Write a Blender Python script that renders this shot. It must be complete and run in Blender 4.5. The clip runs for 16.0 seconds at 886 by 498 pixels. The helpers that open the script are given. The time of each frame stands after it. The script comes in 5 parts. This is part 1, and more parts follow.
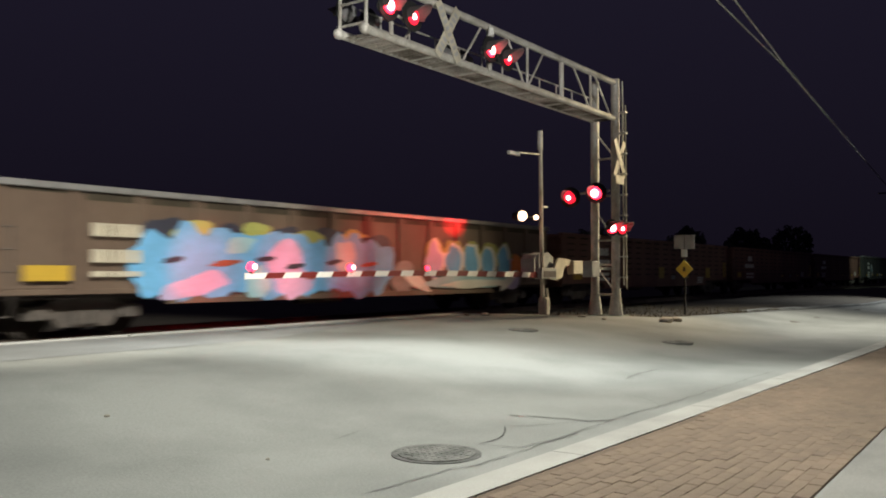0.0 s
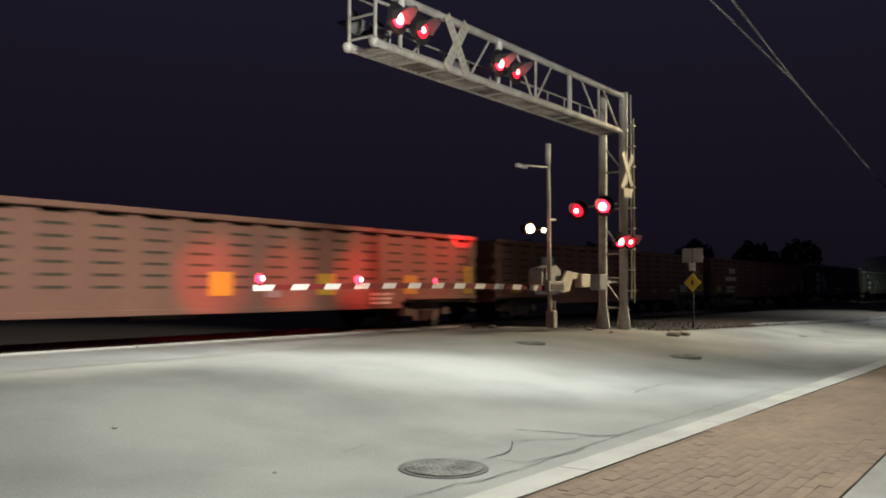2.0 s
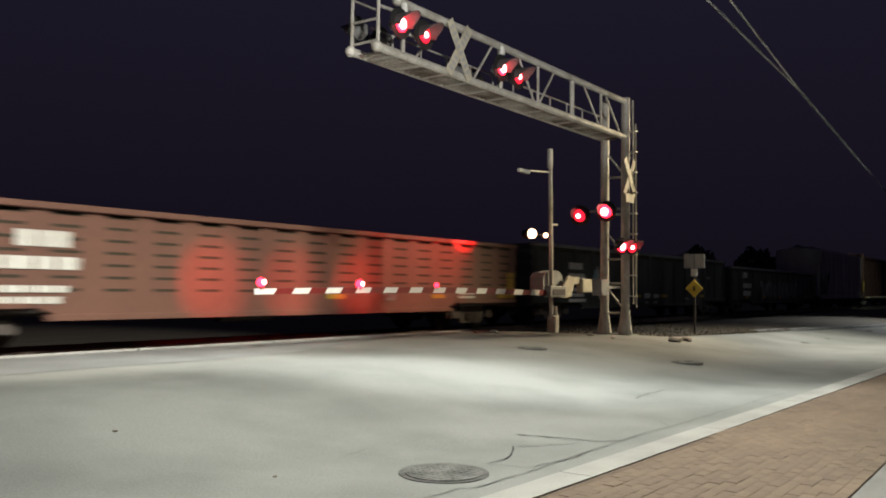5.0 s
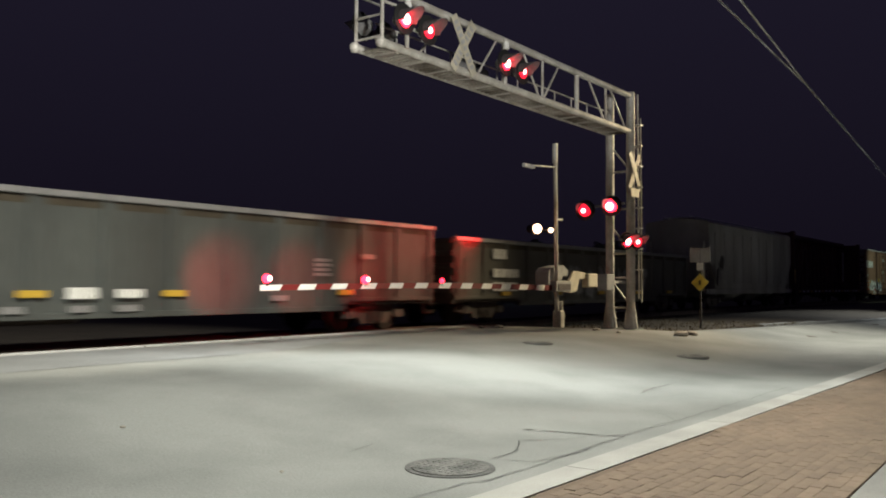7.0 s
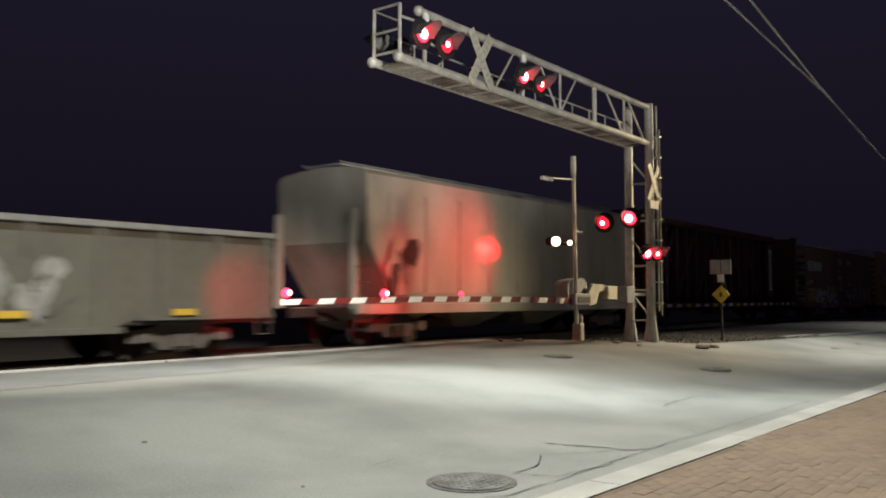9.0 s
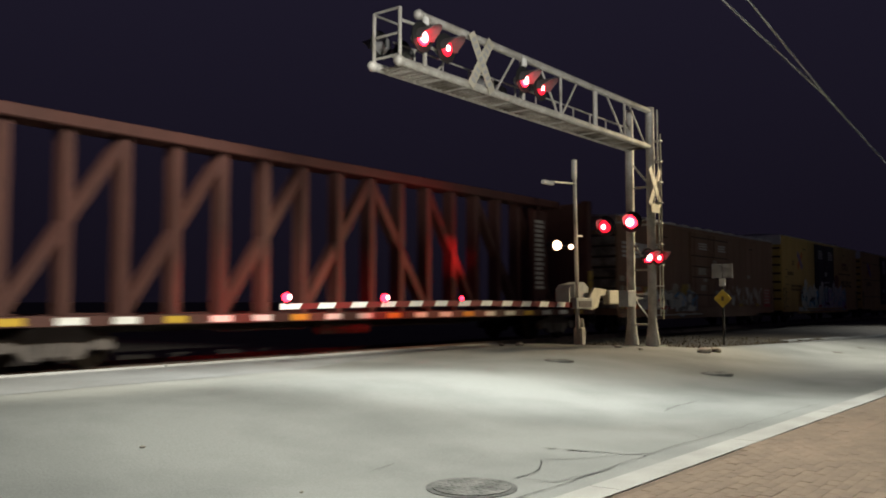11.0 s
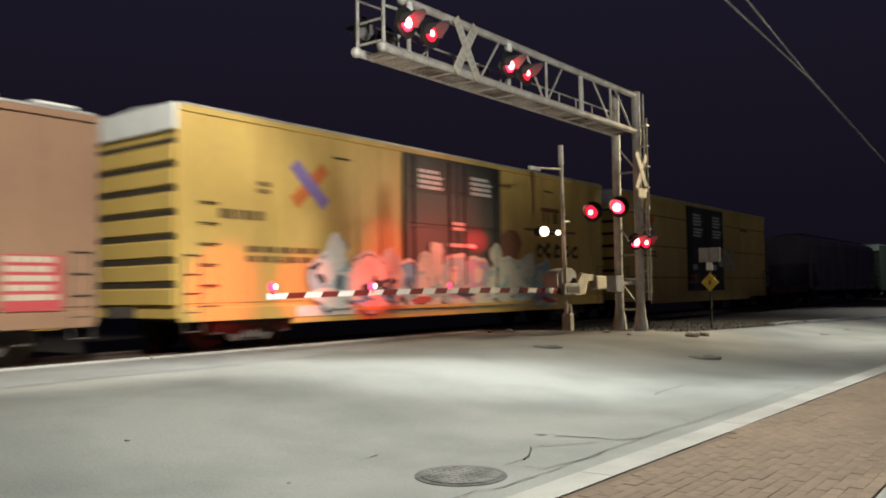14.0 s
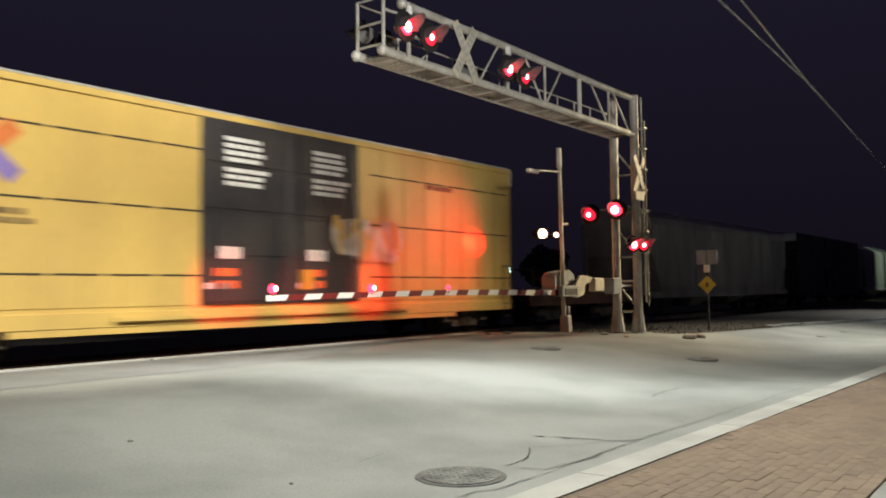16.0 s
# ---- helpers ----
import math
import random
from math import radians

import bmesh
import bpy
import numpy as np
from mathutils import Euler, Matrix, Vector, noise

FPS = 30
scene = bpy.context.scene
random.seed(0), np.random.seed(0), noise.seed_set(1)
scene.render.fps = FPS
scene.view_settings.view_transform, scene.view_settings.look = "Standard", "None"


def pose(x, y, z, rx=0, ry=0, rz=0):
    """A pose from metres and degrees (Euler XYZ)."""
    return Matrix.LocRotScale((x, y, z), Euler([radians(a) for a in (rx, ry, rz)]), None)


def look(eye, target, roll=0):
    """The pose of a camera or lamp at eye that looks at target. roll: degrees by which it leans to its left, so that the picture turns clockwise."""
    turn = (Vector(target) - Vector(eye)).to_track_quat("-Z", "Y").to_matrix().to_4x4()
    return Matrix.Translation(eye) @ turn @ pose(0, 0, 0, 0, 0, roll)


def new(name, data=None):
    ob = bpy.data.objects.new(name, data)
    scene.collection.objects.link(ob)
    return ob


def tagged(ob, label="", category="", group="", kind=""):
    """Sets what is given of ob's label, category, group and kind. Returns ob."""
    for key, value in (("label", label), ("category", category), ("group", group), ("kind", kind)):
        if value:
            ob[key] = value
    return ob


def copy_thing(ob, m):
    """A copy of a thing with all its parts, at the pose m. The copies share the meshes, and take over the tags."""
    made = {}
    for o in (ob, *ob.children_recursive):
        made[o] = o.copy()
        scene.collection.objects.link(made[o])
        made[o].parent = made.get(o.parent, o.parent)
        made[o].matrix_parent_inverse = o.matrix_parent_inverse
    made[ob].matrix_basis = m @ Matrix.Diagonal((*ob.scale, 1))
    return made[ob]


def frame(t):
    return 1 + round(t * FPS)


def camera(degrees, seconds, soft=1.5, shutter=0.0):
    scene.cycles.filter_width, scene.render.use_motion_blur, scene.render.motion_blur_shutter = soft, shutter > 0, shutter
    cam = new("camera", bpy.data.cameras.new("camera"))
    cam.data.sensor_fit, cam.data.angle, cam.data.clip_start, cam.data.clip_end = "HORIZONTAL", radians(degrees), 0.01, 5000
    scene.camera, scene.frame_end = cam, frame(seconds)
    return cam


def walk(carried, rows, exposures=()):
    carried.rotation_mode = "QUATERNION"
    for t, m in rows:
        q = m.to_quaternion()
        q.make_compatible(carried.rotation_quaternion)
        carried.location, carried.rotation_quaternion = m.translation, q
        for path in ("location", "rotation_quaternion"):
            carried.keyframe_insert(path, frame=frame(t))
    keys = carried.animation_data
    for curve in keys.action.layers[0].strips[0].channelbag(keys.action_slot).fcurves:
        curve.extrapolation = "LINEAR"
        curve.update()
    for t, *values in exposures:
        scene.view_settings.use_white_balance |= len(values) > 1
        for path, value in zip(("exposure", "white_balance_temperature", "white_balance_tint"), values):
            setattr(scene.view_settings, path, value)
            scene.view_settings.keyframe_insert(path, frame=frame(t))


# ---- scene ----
cam = camera(56.0, 16.0, soft=1.9, shutter=0.6)
PATH = [
    (0, (-0.103, -0.067, 1.549), (1.516, 1.106, 1.604), 0.1),
    (0.5, (-0.089, -0.056, 1.538), (1.523, 1.125, 1.608), 0.2),
    (1, (-0.115, -0.069, 1.562), (1.494, 1.116, 1.639), 0.4),
    (1.5, (-0.124, -0.078, 1.561), (1.483, 1.11, 1.643), 0.5),
    (2, (-0.112, -0.066, 1.567), (1.496, 1.121, 1.65), 0.4),
    (2.5, (-0.111, -0.064, 1.555), (1.498, 1.121, 1.641), 0.3),
    (3, (-0.095, -0.055, 1.559), (1.514, 1.13, 1.65), 0.2),
    (3.5, (-0.101, -0.074, 1.564), (1.503, 1.117, 1.659), 0.4),
    (4, (-0.114, -0.068, 1.571), (1.49, 1.124, 1.671), 0.7),
    (6.5, (-0.105, -0.07, 1.561), (1.499, 1.122, 1.641), 0.5),
    (7, (-0.116, -0.075, 1.564), (1.481, 1.125, 1.647), 0.4),
    (7.5, (-0.126, -0.078, 1.559), (1.466, 1.13, 1.647), 0.3),
    (8, (-0.129, -0.07, 1.574), (1.456, 1.146, 1.666), 0.1),
    (8.5, (-0.126, -0.062, 1.567), (1.447, 1.169, 1.674), 0.1),
    (11, (-0.072, -0.041, 1.557), (1.495, 1.195, 1.683), 0.0),
    (11.5, (-0.134, -0.072, 1.575), (1.439, 1.159, 1.691), -0.0),
    (12, (-0.066, -0.024, 1.568), (1.513, 1.2, 1.681), -0.1),
    (12.5, (-0.048, -0.018, 1.564), (1.536, 1.199, 1.671), -0.3),
    (13, (-0.034, -0.028, 1.558), (1.554, 1.185, 1.658), -0.4),
    (13.5, (-0.005, -0.013, 1.557), (1.582, 1.201, 1.655), -0.7),
    (14, (0.007, 0.001, 1.548), (1.593, 1.215, 1.645), -0.8),
    (14.5, (-0.002, -0.001, 1.551), (1.584, 1.214, 1.649), -0.7),
    (15, (-0.074, -0.035, 1.565), (1.512, 1.179, 1.665), -0.5),
    (15.5, (-0.091, -0.057, 1.572), (1.496, 1.156, 1.672), -0.5),
    (16, (-0.081, -0.036, 1.564), (1.509, 1.174, 1.664), -0.7),
]
walk(cam, [(t, look(eye, target, roll)) for t, eye, target, roll in PATH])

# ---------- night sky and lamps ----------
world = bpy.data.worlds.new("night")
scene.world = world
world.use_nodes = True
wn = world.node_tree.nodes
wn["Background"].inputs[0].default_value = (0.0092, 0.0074, 0.0160, 1)
# the glow of the town fades towards the horizon behind the rails
sky_at, sky_split, sky_ramp = wn.new("ShaderNodeTexCoord"), wn.new("ShaderNodeSeparateXYZ"), wn.new("ShaderNodeValToRGB")
sky_ramp.color_ramp.elements[0].position, sky_ramp.color_ramp.elements[0].color = 0.0, (0.0058, 0.0045, 0.0090, 1)
sky_ramp.color_ramp.elements[1].position, sky_ramp.color_ramp.elements[1].color = 0.34, (0.0112, 0.0092, 0.0190, 1)
world.node_tree.links.new(sky_at.outputs["Generated"], sky_split.inputs[0])
world.node_tree.links.new(sky_split.outputs["Z"], sky_ramp.inputs["Fac"])
world.node_tree.links.new(sky_ramp.outputs["Color"], wn["Background"].inputs[0])
wn["Background"].inputs[1].default_value = 1.0
scene.view_settings.exposure = 0.0


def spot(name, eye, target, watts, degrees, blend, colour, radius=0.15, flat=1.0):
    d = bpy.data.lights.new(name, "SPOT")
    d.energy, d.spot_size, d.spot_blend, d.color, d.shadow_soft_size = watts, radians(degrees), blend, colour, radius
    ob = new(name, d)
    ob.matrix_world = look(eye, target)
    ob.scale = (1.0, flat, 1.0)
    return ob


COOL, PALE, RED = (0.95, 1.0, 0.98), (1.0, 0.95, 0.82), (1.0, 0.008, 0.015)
# tall out-of-view lamp for the passing cars; its cone edge imitates a cast shadow
spot("lamp_tall", (0.0, -1.0, 13.6), (5.9, 14.0, 2.9), 20500, 44, 0.42, PALE, 0.1, 0.72)
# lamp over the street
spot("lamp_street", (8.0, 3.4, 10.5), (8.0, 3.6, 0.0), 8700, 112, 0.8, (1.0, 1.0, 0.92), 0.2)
# unseen flattened spot added over the junction: draws a long pool on the street
pool = spot("fill_junction", (10.6, 7.0, 9.5), (10.6, 7.0, 0.2), 5200, 84, 1.0, COOL, 0.3)
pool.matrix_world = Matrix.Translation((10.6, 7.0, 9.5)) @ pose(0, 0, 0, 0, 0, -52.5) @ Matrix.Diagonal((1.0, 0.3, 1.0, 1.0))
# unseen warm fill added to brighten the mast and the cars behind it
spot("fill_mast", (30.0, 4.0, 8.5), (20.4, 9.2, 2.4), 8800, 45, 1.0, (1.0, 0.8, 0.5), 0.45)
# unseen fill behind the camera, turned on the signal; low cone edge imitates shade
spot("fill_signal", (4.0, -3.0, 4.4), (12.4, 9.3, 7.1), 6300, 56, 0.7, (1.0, 0.97, 0.9), 0.1, 0.5)
# unseen fills added to brighten the street further down
spot("lamp_far", (26.5, 2.8, 9.5), (26.5, 3.8, 0.0), 8200, 102, 1.0, (1.0, 0.97, 0.86), 0.2)
spot("lamp_far", (52.0, 1.0, 9.0), (47.0, 3.2, 0.0), 9000, 80, 0.8, COOL, 0.2)
# lamp out of view by the far rails
spot("lamp_far_rail", (78.0, 6.0, 8.0), (86.0, 14.0, 2.5), 1500, 60, 0.7, (0.8, 1.0, 0.8), 0.2)


# ---------- materials ----------
def mat(name, base, rough=0.6, metal=0.0, spread=0.25, scale=3.0, fine=40.0, bump=0.15, dirt=None, dirt_amount=0.4, stretch=(1, 1, 1), island=0.0, obrand=0.0):
    m = bpy.data.materials.new(name)
    m.use_nodes = True
    nt = m.node_tree
    n, ln = nt.nodes, nt.links
    b = n["Principled BSDF"]
    b.inputs["Roughness"].default_value, b.inputs["Metallic"].default_value = rough, metal
    tc = n.new("ShaderNodeTexCoord")
    mp = n.new("ShaderNodeMapping")
    mp.inputs["Scale"].default_value = stretch
    ln.new(tc.outputs["Object"], mp.inputs["Vector"])
    big, small = n.new("ShaderNodeTexNoise"), n.new("ShaderNodeTexNoise")
    for node, s, d in ((big, scale, 6), (small, fine, 4)):
        node.inputs["Scale"].default_value, node.inputs["Detail"].default_value = s, d
        ln.new(mp.outputs["Vector"], node.inputs["Vector"])
    dark = dirt or tuple(c * 0.35 for c in base)
    ramp = n.new("ShaderNodeValToRGB")
    ramp.color_ramp.elements[0].position, ramp.color_ramp.elements[1].position = 0.38, 0.68
    ln.new(big.outputs["Fac"], ramp.inputs["Fac"])
    mul = n.new("ShaderNodeMath")
    mul.operation = "MULTIPLY"
    mul.inputs[1].default_value = dirt_amount
    ln.new(ramp.outputs["Color"], mul.inputs[0])
    mix = n.new("ShaderNodeMix")
    mix.data_type = "RGBA"
    mix.inputs["A"].default_value, mix.inputs["B"].default_value = (*base, 1), (*dark, 1)
    ln.new(mul.outputs[0], mix.inputs["Factor"])
    hsv = n.new("ShaderNodeHueSaturation")
    ln.new(mix.outputs["Result"], hsv.inputs["Color"])
    val = n.new("ShaderNodeMapRange")
    val.inputs["From Min"].default_value, val.inputs["From Max"].default_value = 0.25, 0.75
    val.inputs["To Min"].default_value, val.inputs["To Max"].default_value = 1 - spread, 1 + spread
    ln.new(small.outputs["Fac"], val.inputs["Value"])
    last = val.outputs[0]
    if island or obrand:
        src = n.new("ShaderNodeNewGeometry").outputs["Random Per Island"] if island else n.new("ShaderNodeObjectInfo").outputs["Random"]
        r = n.new("ShaderNodeMapRange")
        r.inputs["To Min"].default_value, r.inputs["To Max"].default_value = 1 - (island or obrand), 1 + (island or obrand)
        ln.new(src, r.inputs["Value"])
        m2 = n.new("ShaderNodeMath")
        m2.operation = "MULTIPLY"
        ln.new(last, m2.inputs[0])
        ln.new(r.outputs[0], m2.inputs[1])
        last = m2.outputs[0]
    ln.new(last, hsv.inputs["Value"])
    ln.new(hsv.outputs["Color"], b.inputs["Base Color"])
    bp = n.new("ShaderNodeBump")
    bp.inputs["Strength"].default_value, bp.inputs["Distance"].default_value = bump, 0.02
    ln.new(small.outputs["Fac"], bp.inputs["Height"])
    ln.new(bp.outputs["Normal"], b.inputs["Normal"])
    rr = n.new("ShaderNodeMapRange")
    rr.inputs["To Min"].default_value, rr.inputs["To Max"].default_value = max(0.05, rough - 0.15), min(1, rough + 0.15)
    ln.new(big.outputs["Fac"], rr.inputs["Value"])
    ln.new(rr.outputs[0], b.inputs["Roughness"])
    return m


def glow(name, colour, strength):
    m = bpy.data.materials.new(name)
    m.use_nodes = True
    b = m.node_tree.nodes["Principled BSDF"]
    b.inputs["Base Color"].default_value = (*colour, 1)
    b.inputs["Emission Color"].default_value = (*colour, 1)
    b.inputs["Emission Strength"].default_value = strength
    return m


M = {}
M["street"] = mat("street_concrete", (0.23, 0.235, 0.215), 0.85, 0, 0.13, 0.5, 45, 0.25, dirt=(0.15, 0.155, 0.142), dirt_amount=0.9)
M["patch"] = mat("greyer_concrete", (0.188, 0.194, 0.19), 0.85, 0, 0.12, 0.8, 60, 0.2)
M["edge"] = mat("edge_concrete", (0.36, 0.36, 0.345), 0.85, 0, 0.15, 1.5, 50, 0.2)
M["kerb"] = mat("kerb_concrete", (0.345, 0.338, 0.305), 0.85, 0, 0.12, 1.2, 60, 0.2)
M["border"] = mat("border_concrete", (0.21, 0.205, 0.185), 0.85, 0, 0.15, 1.2, 60, 0.2)
M["brick"] = mat("paving_brick", (0.172, 0.126, 0.087), 0.9, 0, 0.16, 1.1, 60, 0.3, dirt=(0.118, 0.09, 0.063), dirt_amount=0.8, island=0.1)
M["brick_piece"] = mat("paving_brick_piece", (0.172, 0.126, 0.087), 0.9, 0, 0.16, 1.1, 60, 0.3, dirt=(0.118, 0.09, 0.063), dirt_amount=0.8, obrand=0.1)
M["sand"] = mat("joint_sand", (0.142, 0.104, 0.072), 0.95, 0, 0.2, 3, 80, 0.3)
M["soil"] = mat("dark_soil", (0.075, 0.063, 0.048), 0.95, 0, 0.4, 0.8, 25, 0.6)
M["ballast"] = mat("ballast_stone", (0.09, 0.085, 0.08), 0.95, 0, 0.4, 2, 30, 0.6, island=0.4)
M["asphalt"] = mat("crossing_asphalt", (0.05, 0.05, 0.05), 0.9, 0, 0.2, 1, 70, 0.3)
M["crack_pale"] = mat("crack_dust", (0.13, 0.132, 0.12), 0.95, 0, 0.3, 5, 60, 0.3)
M["crack"] = mat("crack_dirt", (0.05, 0.05, 0.045), 0.95, 0, 0.3, 5, 60, 0.3)
M["cover"] = mat("worn_cover_iron", (0.2, 0.2, 0.18), 0.75, 0.1, 0.3, 4, 50, 0.4, dirt=(0.075, 0.076, 0.07), dirt_amount=1.0)
M["iron"] = mat("cast_iron", (0.13, 0.13, 0.12), 0.6, 0.4, 0.3, 8, 60, 0.4)
M["galv"] = mat("galvanised_steel", (0.57, 0.555, 0.51), 0.55, 0.2, 0.2, 2.5, 30, 0.15, dirt=(0.3, 0.27, 0.22), dirt_amount=0.75)
M["grate"] = mat("steel_grating", (0.46, 0.43, 0.38), 0.7, 0.15, 0.35, 1.3, 30, 0.3, dirt=(0.07, 0.052, 0.035), dirt_amount=1.0)
M["grey"] = mat("grey_enclosure", (0.36, 0.37, 0.36), 0.6, 0.1, 0.12, 3, 40, 0.1)
M["cream"] = mat("cream_paint", (0.55, 0.51, 0.4), 0.6, 0, 0.12, 3, 40, 0.1)
M["green"] = mat("foundation", (0.17, 0.2, 0.16), 0.9, 0, 0.2, 3, 40, 0.3)
M["black"] = mat("black_paint", (0.012, 0.012, 0.012), 0.7, 0, 0.2, 3, 40, 0.1)
# black lifted and reddened, so the colour carries some of the lens glow
M["hood"] = mat("hood_paint", (0.1, 0.085, 0.085), 0.6, 0, 0.2, 3, 40, 0.1)
M["white"] = mat("white_sheeting", (0.78, 0.78, 0.74), 0.5, 0, 0.06, 4, 40, 0.05, dirt_amount=0.15)
M["redpaint"] = mat("red_sheeting", (0.16, 0.012, 0.012), 0.5, 0, 0.08, 4, 40, 0.05, dirt_amount=0.2)
M["yellowsign"] = mat("yellow_sheeting", (0.85, 0.62, 0.08), 0.5, 0, 0.08, 4, 40, 0.05, dirt_amount=0.2)
M["plate"] = mat("dull_sign_plate", (0.42, 0.42, 0.42), 0.6, 0.1, 0.12, 4, 40, 0.05)
M["signback"] = mat("sign_aluminium", (0.28, 0.28, 0.28), 0.5, 0.3, 0.1, 4, 40, 0.05)
M["wood"] = mat("tie_wood", (0.07, 0.055, 0.04), 0.9, 0, 0.3, 2, 30, 0.3, stretch=(6, 0.6, 6))
M["rail"] = mat("rail_steel", (0.25, 0.2, 0.17), 0.45, 0.8, 0.2, 2, 40, 0.1)
M["wire"] = mat("wire_aluminium", (0.8, 0.8, 0.8), 0.6, 0.0, 0.1, 2, 30, 0.05)
M["weed"] = mat("dry_weeds", (0.09, 0.07, 0.035), 0.9, 0, 0.3, 3, 20, 0.2, island=0.4)
M["leaf"] = mat("night_foliage", (0.04, 0.05, 0.03), 0.9, 0, 0.3, 1, 10, 0.2, island=0.4)
M["bark"] = mat("bark", (0.06, 0.05, 0.04), 0.95, 0, 0.3, 3, 20, 0.5)
M["stone"] = mat("rough_stone", (0.3, 0.27, 0.22), 0.9, 0, 0.25, 3, 25, 0.5)
# train
M["tan"] = mat("tan_brown_car_paint", (0.14, 0.1, 0.072), 0.65, 0, 0.12, 0.8, 14, 0.15, dirt=(0.085, 0.055, 0.04), dirt_amount=0.7, stretch=(1, 1, 0.35))
M["rust"] = mat("red_brown_car_paint", (0.185, 0.092, 0.068), 0.65, 0, 0.12, 0.8, 14, 0.15, dirt=(0.12, 0.06, 0.045), dirt_amount=0.5, stretch=(1, 1, 0.35))
M["box"] = mat("brown_boxcar_paint", (0.3, 0.175, 0.108), 0.6, 0, 0.1, 0.7, 14, 0.12, dirt=(0.2, 0.115, 0.075), dirt_amount=0.5, stretch=(1, 1, 0.3))
M["beam"] = mat("centre_beam_paint", (0.083, 0.032, 0.025), 0.65, 0, 0.15, 1.0, 14, 0.15, stretch=(1, 1, 0.4))
M["sage"] = mat("grey_green_car_paint", (0.06, 0.068, 0.064), 0.65, 0, 0.3, 0.8, 14, 0.15, dirt=(0.034, 0.037, 0.035), dirt_amount=0.8, stretch=(1, 1, 0.12))
M["olive"] = mat("olive_grey_car_paint", (0.098, 0.095, 0.078), 0.65, 0, 0.2, 0.8, 14, 0.15, dirt=(0.055, 0.052, 0.043), dirt_amount=0.6, stretch=(1, 1, 0.3))
M["faded"] = mat("faded_spray", (0.26, 0.26, 0.25), 0.7, 0, 0.2, 1.5, 12, 0.03, dirt_amount=0.6)
M["yellow"] = mat("yellow_boxcar_paint", (0.68, 0.478, 0.138), 0.5, 0, 0.08, 0.7, 14, 0.1, dirt=(0.46, 0.3, 0.1), dirt_amount=0.5, stretch=(1, 1, 0.3))
M["door"] = mat("black_door_paint", (0.028, 0.027, 0.03), 0.55, 0, 0.2, 0.8, 16, 0.1, dirt=(0.06, 0.05, 0.045), dirt_amount=0.6)
M["hopper"] = mat("pale_grey_hopper_paint", (0.5, 0.5, 0.45), 0.6, 0, 0.1, 0.7, 14, 0.1, dirt=(0.27, 0.24, 0.19), dirt_amount=0.7, stretch=(1, 1, 0.3))
M["roofpale"] = mat("galvanised_roof", (0.6, 0.62, 0.62), 0.45, 0.4, 0.1, 2, 20, 0.1)
M["under"] = mat("underframe_grime", (0.05, 0.042, 0.037), 0.85, 0.1, 0.3, 3, 30, 0.3)
M["truckgrime"] = mat("truck_grime", (0.12, 0.105, 0.095), 0.8, 0.2, 0.3, 3, 30, 0.3)
# dark colour for seams, rungs and outlines, also painted as shade in recesses
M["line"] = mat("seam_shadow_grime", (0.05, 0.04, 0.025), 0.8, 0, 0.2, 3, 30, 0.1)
M["ochre"] = mat("faded_brown_lettering", (0.2, 0.13, 0.05), 0.8, 0, 0.3, 3, 30, 0.1)
M["endgrey"] = mat("weathered_end_paint", (0.34, 0.3, 0.27), 0.6, 0, 0.35, 1.8, 18, 0.1, dirt=(0.07, 0.055, 0.045), dirt_amount=1.0)
M["endwhite"] = mat("white_end_paint", (0.78, 0.8, 0.78), 0.5, 0, 0.08, 2, 20, 0.08, dirt=(0.5, 0.5, 0.46), dirt_amount=0.3)
M["reflect"] = mat("yellow_reflector", (0.5, 0.33, 0.04), 0.4, 0, 0.05, 3, 30, 0.02, dirt_amount=0.1)
for nm, c in (("sky", (0.15, 0.43, 0.74)), ("pink", (0.5, 0.42, 0.66)), ("chalk", (0.75, 0.76, 0.72)), ("teal", (0.36, 0.58, 0.64)), ("crimson", (0.5, 0.07, 0.08)), ("ink", (0.03, 0.035, 0.06)), ("purple", (0.27, 0.2, 0.5)), ("orange", (0.7, 0.2, 0.05)), ("lime", (0.4, 0.42, 0.12)), ("maroon", (0.25, 0.08, 0.04))):
    M[nm] = mat("spray_" + nm, c, 0.6, 0, 0.12, 1.5, 12, 0.03, dirt_amount=0.35)
M["lens"] = glow("red_lens_lit", (1.0, 0.014, 0.035), 11.0)
M["core"] = glow("red_lens_core", (1.0, 0.42, 0.4), 9.0)
M["dim"] = glow("red_lens_dim", (0.9, 0.01, 0.03), 2.2)
M["lamp_warm"] = glow("warm_lamp_lit", (1.0, 0.62, 0.38), 8.0)
M["lamp_blue"] = glow("cold_lamp_lit", (0.6, 1.0, 1.0), 6.0)


# ---------- mesh helpers ----------
def part(name, bm, material, parent=None, label="", smooth=False):
    me = bpy.data.meshes.new(name)
    bm.normal_update()
    if smooth:
        for f in bm.faces:
            f.smooth = True
    bm.to_mesh(me)
    bm.free()
    me.materials.append(M[material] if isinstance(material, str) else material)
    ob = new(name, me)
    if parent:
        ob.parent = parent
    if label:
        tagged(ob, label)
    return ob


def again(ob, parent, m):
    """Another part on the same mesh."""
    o = new(ob.name.split(".")[0], ob.data)
    o.parent, o.matrix_basis = parent, m
    return o


